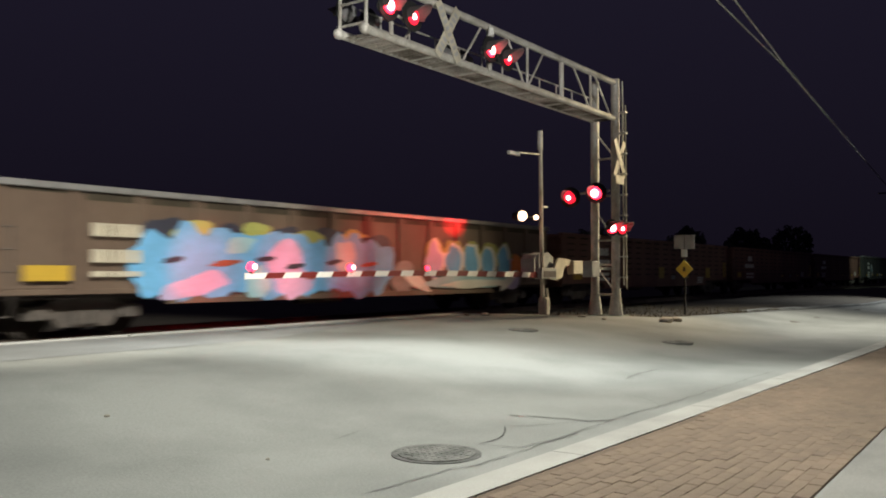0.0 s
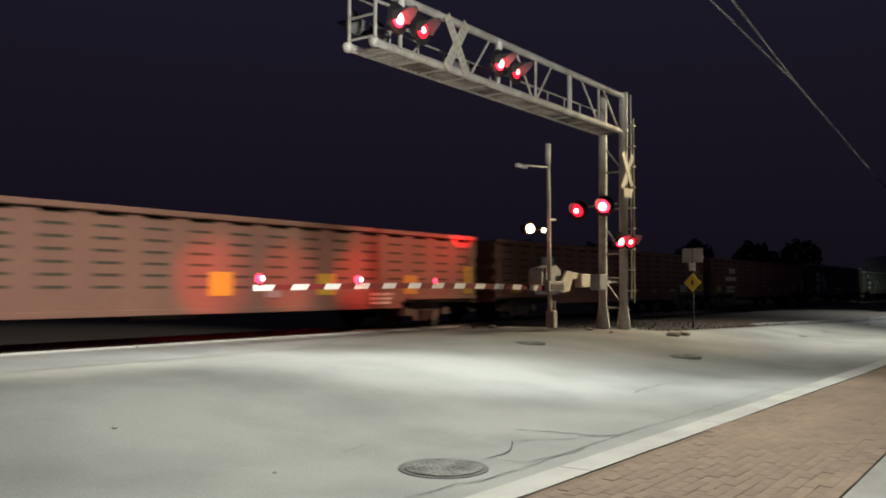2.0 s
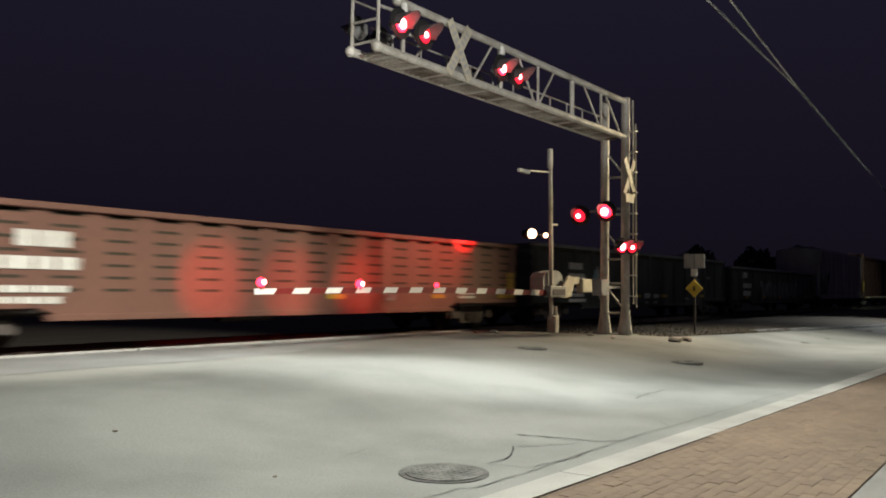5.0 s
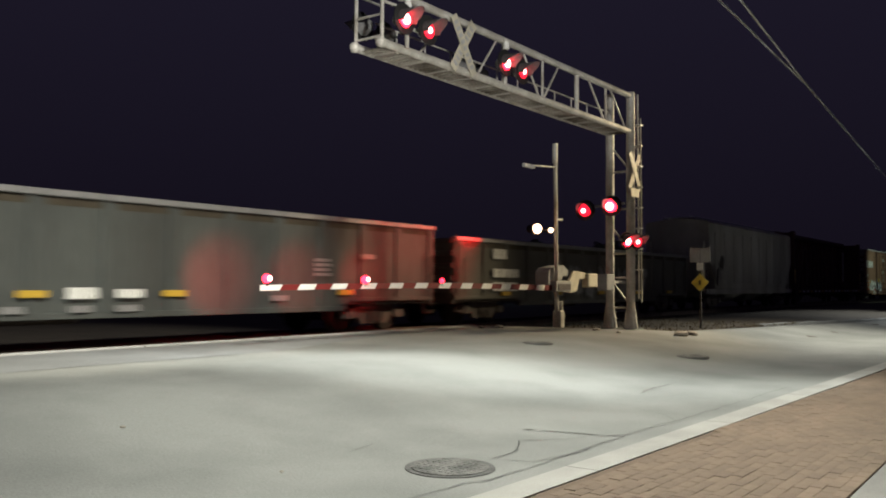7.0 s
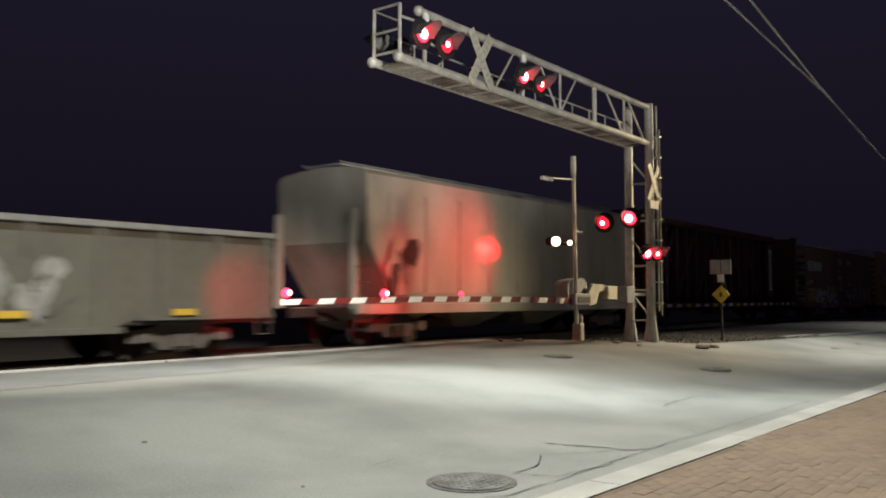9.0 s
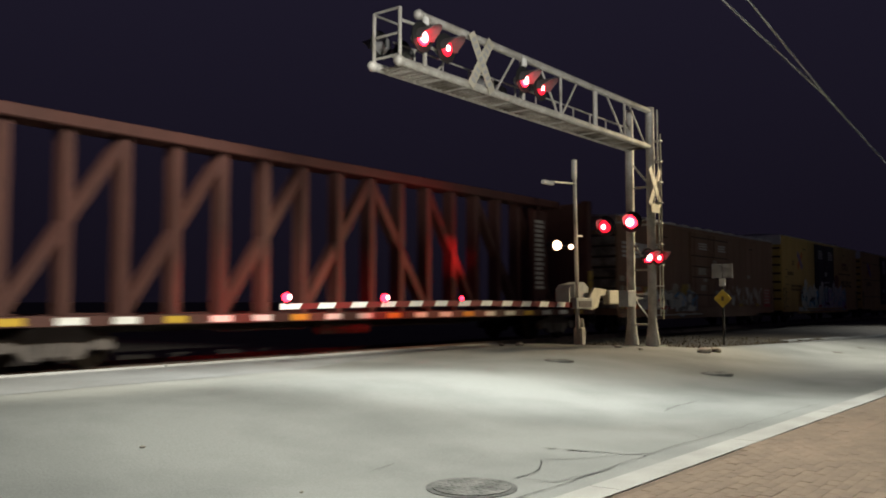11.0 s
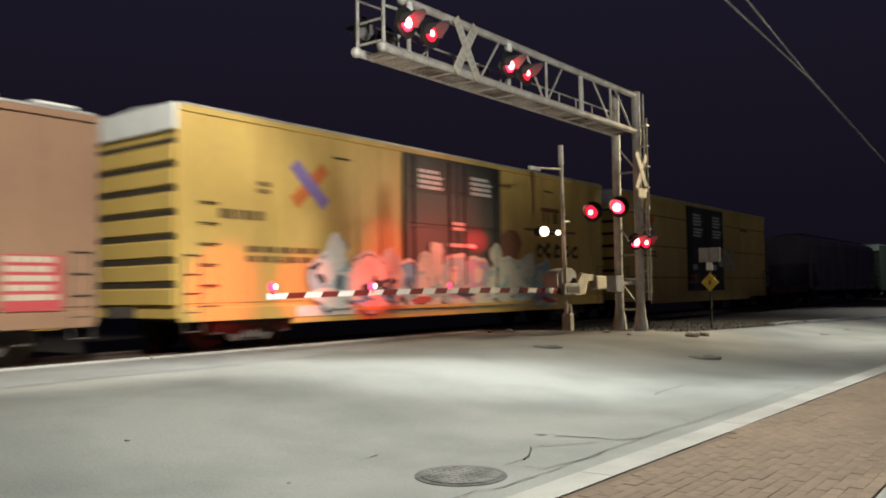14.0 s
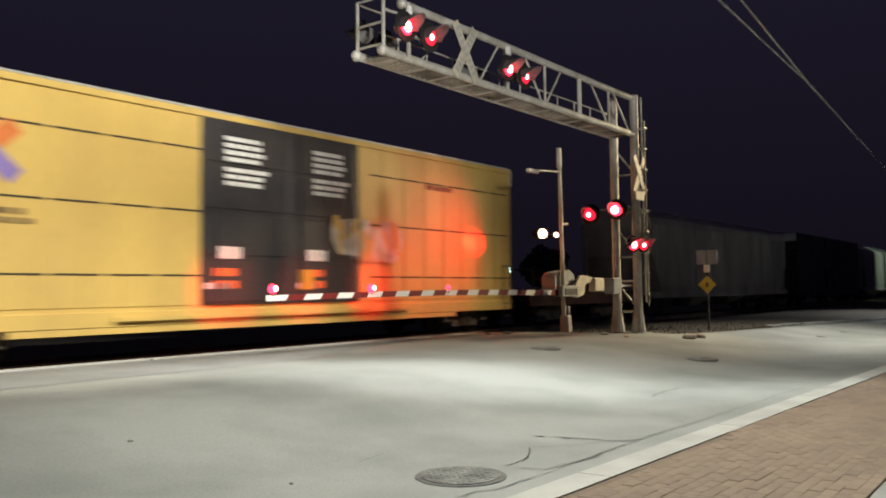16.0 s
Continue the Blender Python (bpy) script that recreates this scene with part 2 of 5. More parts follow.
def box(bm, x0, x1, y0, y1, z0, z1, bevel=0.0):
    vs = [bm.verts.new((x, y, z)) for x in (x0, x1) for y in (y0, y1) for z in (z0, z1)]
    fs = [bm.faces.new([vs[i] for i in q]) for q in ((0, 1, 3, 2), (4, 6, 7, 5), (0, 4, 5, 1), (2, 3, 7, 6), (0, 2, 6, 4), (1, 5, 7, 3))]
    if bevel:
        es = {e for f in fs for e in f.edges}
        bmesh.ops.bevel(bm, geom=list(es), offset=bevel, segments=1, affect="EDGES")
    return bm


def B(*a, **k):
    return box(bmesh.new(), *a, **k)


def tube(bm, p, q, r, r2=None, n=10):
    p, q = Vector(p), Vector(q)
    r2 = r if r2 is None else r2
    d = (q - p).normalized()
    u = d.orthogonal().normalized()
    v = d.cross(u)
    a, b = [], []
    for i in range(n):
        w = math.cos(2 * math.pi * i / n) * u + math.sin(2 * math.pi * i / n) * v
        a.append(bm.verts.new(p + r * w))
        b.append(bm.verts.new(q + r2 * w))
    for i in range(n):
        j = (i + 1) % n
        bm.faces.new((a[i], a[j], b[j], b[i]))
    bm.faces.new(a[::-1])
    bm.faces.new(b)
    return bm


def T(*a, **k):
    return tube(bmesh.new(), *a, **k)


def prism(bm, pts, y0, y1):
    """A shape in x, z drawn out from y0 to y1."""
    a = [bm.verts.new((x, y0, z)) for x, z in pts]
    b = [bm.verts.new((x, y1, z)) for x, z in pts]
    n = len(pts)
    bm.faces.new(a)
    bm.faces.new(b[::-1])
    for i in range(n):
        bm.faces.new((a[i], b[i], b[(i + 1) % n], a[(i + 1) % n]))
    return bm


def empty(name, at=(0, 0, 0), label="", category="", group="", kind=""):
    o = new(name)
    o.location = at
    return tagged(o, label, category, group, kind)


def smooth_step(s):
    s = min(1.0, max(0.0, s))
    return s * s * (3 - 2 * s)


# ---------- ground ----------
def street_z(y):
    return 0.40 * smooth_step((y - 4.5) / 4.9) + 0.04 * smooth_step((y - 9.4) / 3.2)


def kerb_y(x):
    return 3.3 - 0.032 * (x - 5)


def far_edge(x):
    """The rail-side edge of the paving."""
    if x < 18.0:
        return 12.62
    if x < 21.5:
        return 12.62 - (12.62 - 8.25) * smooth_step((x - 18.0) / 3.5)
    return 8.25 - 0.11 * (x - 21.5) if x < 40 else 6.2


def ground_sheet():
    bm = bmesh.new()
    xs = [-2500, -400, -60] + [-30 + i for i in range(0, 91)] + [80, 120, 400, 2500]
    ys = [-2500, -400, -60, -20, 0, 1.5, 3.0, 4.5, 6, 7.5, 9.4, 12.3, 13.2, 17.9, 20, 40, 120, 400, 2500]
    zs = [-0.12] * 8 + [0.1, 0.2, 0.3, 0.3, 0.06, 0.06, -0.1, -0.2, -0.2, -0.2, -0.2]
    grid = [[bm.verts.new((x, y, z - 0.03 + (0.05 * noise.noise(Vector((x * 0.7, y * 0.9, 0))) if abs(x) < 100 else 0))) for y, z in zip(ys, zs)] for x in xs]
    for i in range(len(xs) - 1):
        for j in range(len(ys) - 1):
            bm.faces.new((grid[i][j], grid[i + 1][j], grid[i + 1][j + 1], grid[i][j + 1]))
    tagged(part("ground", bm, "soil", smooth=True), "dark bare soil and thin grass beside the rails", "ground", kind="structure")


def paving():
    bm = bmesh.new()
    xs = [-60, -30, -15, -8, -4] + [-2 + 0.5 * i for i in range(0, 86)] + [44, 50, 60, 80, 120]
    cols = []
    for x in xs:
        a, b = kerb_y(min(x, 60)) + 0.02, far_edge(x)
        col = []
        for k in range(25):
            y = a + (b - a) * k / 24
            col.append(bm.verts.new((x, y, street_z(y) + 0.006 * noise.noise(Vector((x * 0.5, y * 0.5, 3))))))
        col.append(bm.verts.new((x, b, street_z(b) - 0.35)))
        cols.append(col)
    for i in range(len(cols) - 1):
        for j in range(25):
            bm.faces.new((cols[i][j], cols[i + 1][j], cols[i + 1][j + 1], cols[i][j + 1]))
    tagged(part("road", bm, "street", smooth=True), "worn pale concrete street rising to the rails", "road", kind="structure")
    # pale concrete lip beside the rails, in lengths
    lip = empty("trim_rail_edge", (0, 0, 0), "pale concrete lip along the street's rail edge", "kerb", kind="structure")
    x = -24.0
    while x < 18:
        ln_ = 2.9 + 0.5 * random.random()
        part("lip_stone", B(x, min(x + ln_, 18.3) - 0.05, 12.56, 12.76, 0.2, 0.462 + 0.01 * random.random(), bevel=0.012), "edge", lip)
        x += ln_
    # kerb
    kerb = empty("kerb", (0, 0, 0), "pale concrete kerb beside a brick pavement", "kerb", kind="structure")
    x = -12.0
    while x < 60:
        bm = bmesh.new()
        n = 6
        rows = []
        for i in range(n + 1):
            xx = x + (3.0 - 0.012) * i / n
            y = kerb_y(xx)
            rows.append([bm.verts.new(p) for p in ((xx, y, -0.1), (xx, y, 0.06), (xx, y - 0.025, 0.082), (xx, y - 0.32, 0.086), (xx, y - 0.32, -0.1))])
        for a, b in zip(rows, rows[1:]):
            for k in range(4):
                bm.faces.new((a[k], a[k + 1], b[k + 1], b[k]))
        bm.faces.new(rows[0][::-1])
        bm.faces.new(rows[-1])
        part("kerb_stone", bm, "kerb", kerb)
        x += 3.0


def far_kerb():
    """A low broken kerb along the street's edge beyond the mast."""
    o = empty("kerb_far", (0, 0, 0), "low pale kerb between the street and the dark rail verge", "kerb", kind="structure")
    for k in range(10):
        x = 27.4 + 2.4 * k
        y0, y1 = far_edge(x) + 0.14, far_edge(x + 2.38) + 0.14
        z = street_z(y0)
        bm = bmesh.new()
        vs = [bm.verts.new((xx, yy + d, zz)) for xx, yy in ((x, y0), (x + 2.36, y1)) for d, zz in ((0, z - 0.2), (0.02, z + 0.035), (0.26, z + 0.04), (0.28, z - 0.2))]
        for q in ((0, 1, 5, 4), (1, 2, 6, 5), (2, 3, 7, 6), (3, 2, 1, 0), (4, 5, 6, 7)):
            bm.faces.new([vs[i] for i in q])
        part("kerb_stone", bm, "patch", o)


def iron_cover(x, y, r, label):
    z = street_z(y) + 0.004
    o = empty("manhole_cover", (x, y, z), label, "manhole", "street covers")
    bm = bmesh.new()
    tube(bm, (0, 0, -0.05), (0, 0, 0.004), r, n=32)
    part("rim", bm, "iron", o)
    bm = bmesh.new()
    tube(bm, (0, 0, -0.04), (0, 0, 0.012), r * 0.86, n=32)
    part("lid", bm, "cover", o)
    bm = bmesh.new()
    k = -4
    while k <= 4:
        for j in range(-4, 5):
            u, v = k * r * 0.18, j * r * 0.18
            if u * u + v * v < (0.78 * r) ** 2:
                box(bm, u - r * 0.055, u + r * 0.055, v - r * 0.055, v + r * 0.055, 0.01, 0.015)
        k += 1
    tagged(part("stud", bm, "cover", o), kind="stuff")


def crack(points, w, material="crack_pale"):
    bm = bmesh.new()
    rows = []
    pts = [Vector(p) for p in points]
    fine = []
    for a, b in zip(pts, pts[1:]):
        n = max(2, int((b - a).length / 0.12))
        fine += [a.lerp(b, i / n) for i in range(n)]
    fine.append(pts[-1])
    for i, p in enumerate(fine):
        q = fine[min(i + 1, len(fine) - 1)] - fine[max(i - 1, 0)]
        s = Vector((-q.y, q.x)).normalized()
        p = p + s * 0.05 * noise.noise(Vector((p.x * 3, p.y * 3, 7)))
        h = w * (0.5 + abs(noise.noise(Vector((p.x * 4, p.y * 4, 1))))) * (1 if 0 < i < len(fine) - 1 else 0.1)
        rows.append([bm.verts.new((*(p + s * k * h), street_z(p.y) + 0.009)) for k in (1, -1)])
    for a, b in zip(rows, rows[1:]):
        bm.faces.new((a[0], a[1], b[1], b[0]))
    tagged(part("crack", bm, material), "dark crack in the pale concrete street", "crack", "street cracks", "structure")


ground_sheet()
paving()
far_kerb()
iron_cover(5.64, 4.16, 0.385, "round cast-iron manhole cover in pale concrete")
iron_cover(14.6, 8.6, 0.33, "round dark manhole cover in pale concrete")
iron_cover(16.65, 6.2, 0.4, "round dark manhole cover in pale concrete")
crack([(7.61, 4.67), (7.67, 4.49)], 0.034, "crack")
crack([(7.67, 4.49), (7.79, 4.03), (7.81, 3.85), (8.05, 3.58)], 0.02, "crack")
crack([(6.15, 4.07), (6.31, 4.07), (6.64, 4.11), (7.06, 4.35)], 0.012, "crack")
crack([(7.06, 4.35), (7.18, 4.17), (7.53, 3.98), (7.74, 3.9)], 0.009)
crack([(6.15, 4.07), (6.25, 3.71), (6.62, 3.65), (7.12, 3.58)], 0.01)
crack([(4.3, 3.84), (5.05, 3.74), (5.29, 3.75), (5.4, 3.66), (6.01, 3.63)], 0.01)
crack([(6.01, 3.63), (6.46, 3.62), (7.28, 3.64), (8.28, 3.64), (10.32, 3.52), (12.59, 3.46), (13.57, 3.4)], 0.009)
crack([(5.47, 5.16), (5.71, 5.2), (5.93, 5.26)], 0.008)
crack([(11.17, 4.84), (11.99, 4.97), (12.6, 4.94)], 0.035)
crack([(9.2, 3.55), (9.6, 3.9), (9.9, 4.4)], 0.006)
# darker strip beside the lip
bm = bmesh.new()
cols = []
for k in range(60):
    x = -14 + 0.5 * k
    a = 10.55 + 0.1 * noise.noise(Vector((x * 0.4, 2, 2))) + max(0, x - 9.5) * 0.3
    if a < 12.3:
        cols.append([bm.verts.new((x, y, street_z(y) + 0.005)) for y in (a, 0.5 * (a + 12.55), 12.55)])
for a, b in zip(cols, cols[1:]):
    bm.faces.new((a[0], b[0], b[1], a[1]))
    bm.faces.new((a[1], b[1], b[2], a[2]))
tagged(part("road_strip", bm, "patch"), "greyer strip of street by the rails", "road", kind="structure")


# ---------- rails ----------
TY, RAILZ = 15.55, 0.33


def track():
    bed = bmesh.new()
    rows = []
    for x in (-60, 0, 30, 70, 160, 400):
        rows.append([bed.verts.new((x, y, z)) for y, z in ((12.9, 0.0), (13.9, 0.13), (17.2, 0.13), (18.4, -0.2))])
    for a, b in zip(rows, rows[1:]):
        for k in range(3):
            bed.faces.new((a[k], b[k], b[k + 1], a[k + 1]))
    tagged(part("ballast_bed", bed, "soil"), "dark ballast bed under the rails", "ballast", kind="structure")
    bm = bmesh.new()
    rng = random.Random(3)
    for i in range(5200):
        x, y = rng.uniform(4, 48), rng.uniform(12.85, 14.9)
        z = 0.13 if y > 13.9 else 0.13 * (y - 12.9)
        s = rng.uniform(0.02, 0.045)
        c = Vector((x, y, z + s * 0.4))
        vs = [bm.verts.new(c + s * Vector(d) * rng.uniform(0.6, 1.2)) for d in ((1, 0, 0), (-1, 0, 0), (0, 1, 0), (0, -1, 0), (0, 0, 1))]
        for a, b in ((0, 2), (2, 1), (1, 3), (3, 0)):
            bm.faces.new((vs[a], vs[b], vs[4]))
    tagged(part("ballast", bm, "ballast"), "loose dark grey ballast stones by the rail", "ballast", kind="stuff")
    for y in (TY - 0.7175, TY + 0.7175):
        bm = bmesh.new()
        box(bm, -60, 400, y - 0.036, y + 0.036, RAILZ - 0.045, RAILZ)
        box(bm, -60, 400, y - 0.009, y + 0.009, RAILZ - 0.15, RAILZ - 0.045)
        box(bm, -60, 400, y - 0.07, y + 0.07, RAILZ - 0.17, RAILZ - 0.15)
        tagged(part("rail", bm, "rail"), "worn steel rail on wooden ties", "rail", "the pair of rails", "structure")
    tie = tagged(part("railway_tie", B(-0.11, 0.11, -1.3, 1.3, -0.09, 0.09, bevel=0.01), "wood"), "dark creosoted wooden railway tie", "tie", "railway ties")
    tie.matrix_basis = pose(-2, TY, 0.07)
    for i in range(1, 130):
        copy_thing(tie, pose(-2 + 0.52 * i, TY + 0.03 * random.uniform(-1, 1), 0.07, 0, 0, random.uniform(-1, 1)))
    # planks of the road crossing
    deck = empty("crossing_deck", (0, 0, 0), "dark asphalt and timber deck of the road crossing", "crossing", kind="structure")
    for y0, y1 in ((12.8, TY - 0.82), (TY - 0.62, TY + 0.62), (TY + 0.82, 18.2)):
        part("panel", B(-6, 4.6, y0, y1, 0.1, 0.315, bevel=0.01), "asphalt", deck)


track()


# ---------- cantilever signal ----------
CX, CN, CF = 20.6, 9.24, 9.84          # mast, near and far chord
ZB, ZT = 5.68, 6.62                    # chords of the arm


def signal_head(parent, at, turn, lit, r=0.15, plate=0.27):
    """A round red flasher with a dark backplate and a hood; it faces -y before the turn."""
    m = Matrix.Translation(at) @ pose(0, 0, 0, 0, 0, turn)
    bm = bmesh.new()
    tube(bm, (0, 0.02, 0), (0, 0.0, 0), plate, n=28)
    h = part("signal_head", bm, "black", parent, "black round backplate of a flasher")
    h.matrix_basis = m
    part("housing", T((0, 0.022, 0), (0, 0.2, 0), r * 1.15, r * 0.6, n=20), "signback" if at[2] > 5 else "black", h, "dull lamp housing")
    bm = bmesh.new()
    rings = []
    for k in range(5):
        a = k / 4 * 0.9
        rings.append([bm.verts.new((r * math.cos(a) / math.cos(0) * math.cos(2 * math.pi * i / 20) * (1 if k < 4 else 0.5), -0.01 - 0.05 * math.sin(a), r * math.cos(a) * math.sin(2 * math.pi * i / 20) * (1 if k < 4 else 0.5))) for i in range(20)])
    for a, b in zip(rings, rings[1:]):
        for i in range(20):
            bm.faces.new((a[i], a[(i + 1) % 20], b[(i + 1) % 20], b[i]))
    bm.faces.new(rings[-1])
    part("lens", bm, "lens" if lit else "dim", h, "glowing red lens" if lit else "dim red lens")
    # glowing disc before the lens, added as its overbright core
    k = 0.62 if lit else 0.36
    part("lamp", T((-r * 0.18, -0.075, -r * 0.12), (-r * 0.18, -0.055, -r * 0.12), r * k, n=18), "core", h, "overbright core disc in front of the red lens")
    bm = bmesh.new()
    n, out, inn = 14, [], []
    for i in range(n + 1):
        a = math.radians(-20 + 220 * i / n)
        long = 0.14 + 0.26 * max(0, math.sin(a))
        out.append((bm.verts.new((r * 1.12 * math.cos(a), 0, r * 1.12 * math.sin(a))), bm.verts.new((r * 1.2 * math.cos(a), -long, r * 1.12 * math.sin(a) - 0.02))))
        inn.append((bm.verts.new((r * 1.05 * math.cos(a), 0, r * 1.05 * math.sin(a))), bm.verts.new((r * 1.13 * math.cos(a), -long, r * 1.05 * math.sin(a) - 0.02))))
    for i in range(n):
        bm.faces.new((out[i][0], out[i + 1][0], out[i + 1][1], out[i][1]))
        bm.faces.new((inn[i][0], inn[i][1], inn[i + 1][1], inn[i + 1][0]))
        bm.faces.new((out[i][1], out[i + 1][1], inn[i + 1][1], inn[i][1]))
    part("hood", bm, "hood", h, "black sheet-metal hood")
    return h


def crossbuck(parent, at, size, width, material, label):
    h = empty("crossbuck", at)
    h.parent = parent
    for s in (1, -1):
        b = part("blade", B(-size / 2, size / 2, -0.004 * (1 + (s > 0)), 0.004 - 0.004 * (s > 0), -width / 2, width / 2, bevel=0.001), material, h, label)
        b.matrix_basis = pose(0, -0.012 * (s > 0), 0, 0, 56 * s, 0)
        if size > 1.2:
            n = 8
            for k in range(n):
                u = -size * 0.43 + size * 0.86 * (k + 0.15) / n
                if abs(u + size * 0.03) > width * 0.5 or s > 0:
                    part("letter_bar", B(u, u + size * 0.06, -0.0125, -0.0085, -width * 0.28, width * 0.28), "plate", b, "worn grey letter")
    return h


def cantilever():
    o = empty("cantilever_signal", (0, 0, 0), "galvanised cantilever mast with red crossing flashers over the street", "railway signal")
    # two columns, with flared feet
    for y in (CN, CF):
        bm = bmesh.new()
        tube(bm, (CX, y, 0.4), (CX, y, 6.72), 0.115, 0.115, n=18)
        part("column", bm, "galv", o, smooth=False)
        bm = bmesh.new()
        for k in range(6):
            a = k * math.pi / 3 + 0.3
            c, s = math.cos(a), math.sin(a)
            bm = bmesh.new()
            vs = [bm.verts.new((CX + c * rr + s * w, y + s * rr - c * w, z)) for w in (-0.02, 0.02) for rr, z in ((0.1, 0.4), (0.21, 0.4), (0.12, 0.98), (0.1, 0.98))]
            for q in ((0, 1, 2, 3), (7, 6, 5, 4), (1, 5, 6, 2), (0, 3, 7, 4), (3, 2, 6, 7)):
                bm.faces.new([vs[i] for i in q])
            part("gusset", bm, "galv", o)
        bm = bmesh.new()
        tube(bm, (CX, y, 0.4), (CX, y, 1.0), 0.185, 0.122, n=14)
        part("foot", bm, "galv", o, "flared bolted mast foot")
    for z, h in ((0.95, 1), (1.75, 1), (2.4, 1), (3.6, 1), (4.6, 1)):
        part("brace", T((CX, CN, z), (CX, CF, z), 0.028), "galv", o)
    for z in (1.0, 2.45, 4.6):
        part("brace", T((CX, CN, z), (CX, CF, z + 0.75), 0.022), "galv", o)
    part("foundation", B(CX - 0.3, CX + 0.3, CN - 0.26, CF + 0.24, 0.05, 0.41, bevel=0.03), "green", o, "weathered green-grey concrete foundation")
    # chords
    part("lower_chord", T((10.5, CN, ZB), (CX + 0.1, CN, ZB - 0.02), 0.075, n=14), "galv", o)
    part("lower_chord", T((10.5, CF, ZB), (CX + 0.1, CF, ZB - 0.02), 0.075, n=14), "galv", o)
    part("upper_chord", T((11.05, CN, ZT), (CX + 0.05, CN, ZT), 0.075, n=14), "galv", o)
    for p in ((10.47, CN, ZB), (10.47, CF, ZB), (11.0, CN, ZT)):
        bm = bmesh.new()
        bmesh.ops.create_icosphere(bm, subdivisions=2, radius=0.1, matrix=Matrix.Translation(p))
        part("end_cap", bm, "galv", o, "pale round end cap", smooth=True)
    # walkway grating between the lower chords
    bm = bmesh.new()
    for i in range(5):
        y = CN + 0.12 + i * 0.09
        box(bm, 10.6, CX - 0.1, y - 0.012, y + 0.012, ZB - 0.06, ZB - 0.03)
    box(bm, 10.6, CX - 0.1, CN + 0.05, CF - 0.05, ZB - 0.05, ZB - 0.042)
    for i in range(66):
        x = 10.7 + 0.15 * i
        box(bm, x - 0.025, x + 0.025, CN + 0.07, CF - 0.07, ZB - 0.075, ZB - 0.055)
    part("walkway", bm, "grate", o, "brown-grey steel walkway grating")
    for i in range(13):
        x = 10.9 + 0.76 * i
        part("cross_member", B(x - 0.03, x + 0.03, CN, CF, ZB - 0.085, ZB - 0.05), "galv", o)
    # web of the near truss
    nodes = [11.45, 12.35, 13.25, 14.3, 15.1, 15.93, 16.75, 17.54, 18.3, 19.1, 20.0]
    for k, x in enumerate(nodes):
        if k in (5, 7, 9, 3):
            part("upright", T((x, CN, ZB), (x, CN, ZT), 0.055 if k == 7 else 0.03), "galv", o)
    for a, b in ((11.5, 12.3), (13.35, 12.55), (13.35, 14.1), (15.8, 15.05), (15.95, 16.7), (19.05, 18.1), (20.3, 19.3)):
        lo, hi = a, b
        part("diagonal", T((lo, CN, ZB), (hi, CN, ZT), 0.024), "galv", o)
    # far handrail
    for z in (ZB + 0.28, ZB + 0.56):
        part("handrail", T((11.0, CF, z), (20.5, CF, z), 0.018), "galv", o)
    for i in range(11):
        x = 11.6 + 0.85 * i
        part("handrail_post", T((x, CF, ZB), (x, CF, ZB + 0.58), 0.018), "galv", o)
    # end cage
    for y in (CN, CF):
        part("cage_post", T((10.5, y, ZB), (10.5, y, ZT + 0.0), 0.034), "galv", o)
    for z in (ZB + 0.12, ZB + 0.5, ZT):
        part("cage_rail", T((10.5, CN, z), (10.5, CF, z), 0.022), "galv", o)
    part("cage_rail", T((10.5, CN, ZB + 0.62), (10.5, CF, ZT - 0.02), 0.018), "galv", o)
    part("cage_rail", T((10.5, CN, ZB + 0.72), (11.3, CN - 0.02, ZT - 0.2), 0.028), "galv", o)
    # heads on the arm
    for x, y, z, turn, lit in ((10.72, 8.92, 6.08, 0, 1), (11.38, 8.92, 6.05, 0, 0), (13.92, 8.92, 6.02, 0, 1), (14.56, 8.92, 5.98, 0, 0), (10.95, 10.12, 6.22, 180, 0), (11.6, 10.12, 6.2, 180, 0), (14.0, 10.12, 6.1, 180, 0), (14.7, 10.12, 6.1, 180, 0)):
        signal_head(o, (x, y, z), turn, lit)
    for x in (11.05, 14.24):
        part("crossarm", T((x - 0.4, 9.08, 6.05), (x + 0.4, 9.08, 6.02), 0.03), "galv", o)
        part("drop_post", T((x, 9.14, ZB), (x, 9.14, ZT), 0.04), "galv", o)
        bm = bmesh.new()
        tube(bm, (x, 9.12, ZT - 0.22), (x, 9.12, ZT - 0.06), 0.07, 0.05)
        part("junction_box", bm, "white", o)
    # crossbucks
    crossbuck(o, (12.74, 9.13, 6.13), 1.22, 0.21, "cream", "pale weathered crossbuck blade with faded letters")
    crossbuck(o, (20.42, 9.04, 4.55), 1.15, 0.19, "cream", "cream weathered crossbuck blade")
    part("track_plate", B(20.1, 20.62, 9.0, 9.02, 3.87, 4.1, bevel=0.003), "cream", o, "cream number plate under the crossbuck")
    # mast flashers: towards the street, and towards the road
    part("crossarm", T((20.35, 9.3, 3.72), (20.35, 10.6, 3.66), 0.032), "galv", o)
    signal_head(o, (20.2, 9.61, 3.66), -82, 1, 0.17, 0.28)
    signal_head(o, (20.2, 10.38, 3.58), -82, 0, 0.17, 0.28)
    part("crossarm", T((19.55, 9.06, 2.72), (20.9, 9.06, 2.72), 0.032), "galv", o)
    signal_head(o, (19.8, 8.98, 2.7), -24, 1, 0.15, 0.22)
    signal_head(o, (20.42, 8.98, 2.71), -24, 0, 0.15, 0.22)
    # cabinet, conduit, ladder rail
    part("cabinet", B(19.25, 19.72, 9.28, 9.55, 1.42, 1.84, bevel=0.02), "grey", o, "small grey steel cabinet")
    part("cabinet_arm", B(19.7, 20.55, 9.36, 9.44, 1.6, 1.68), "galv", o)
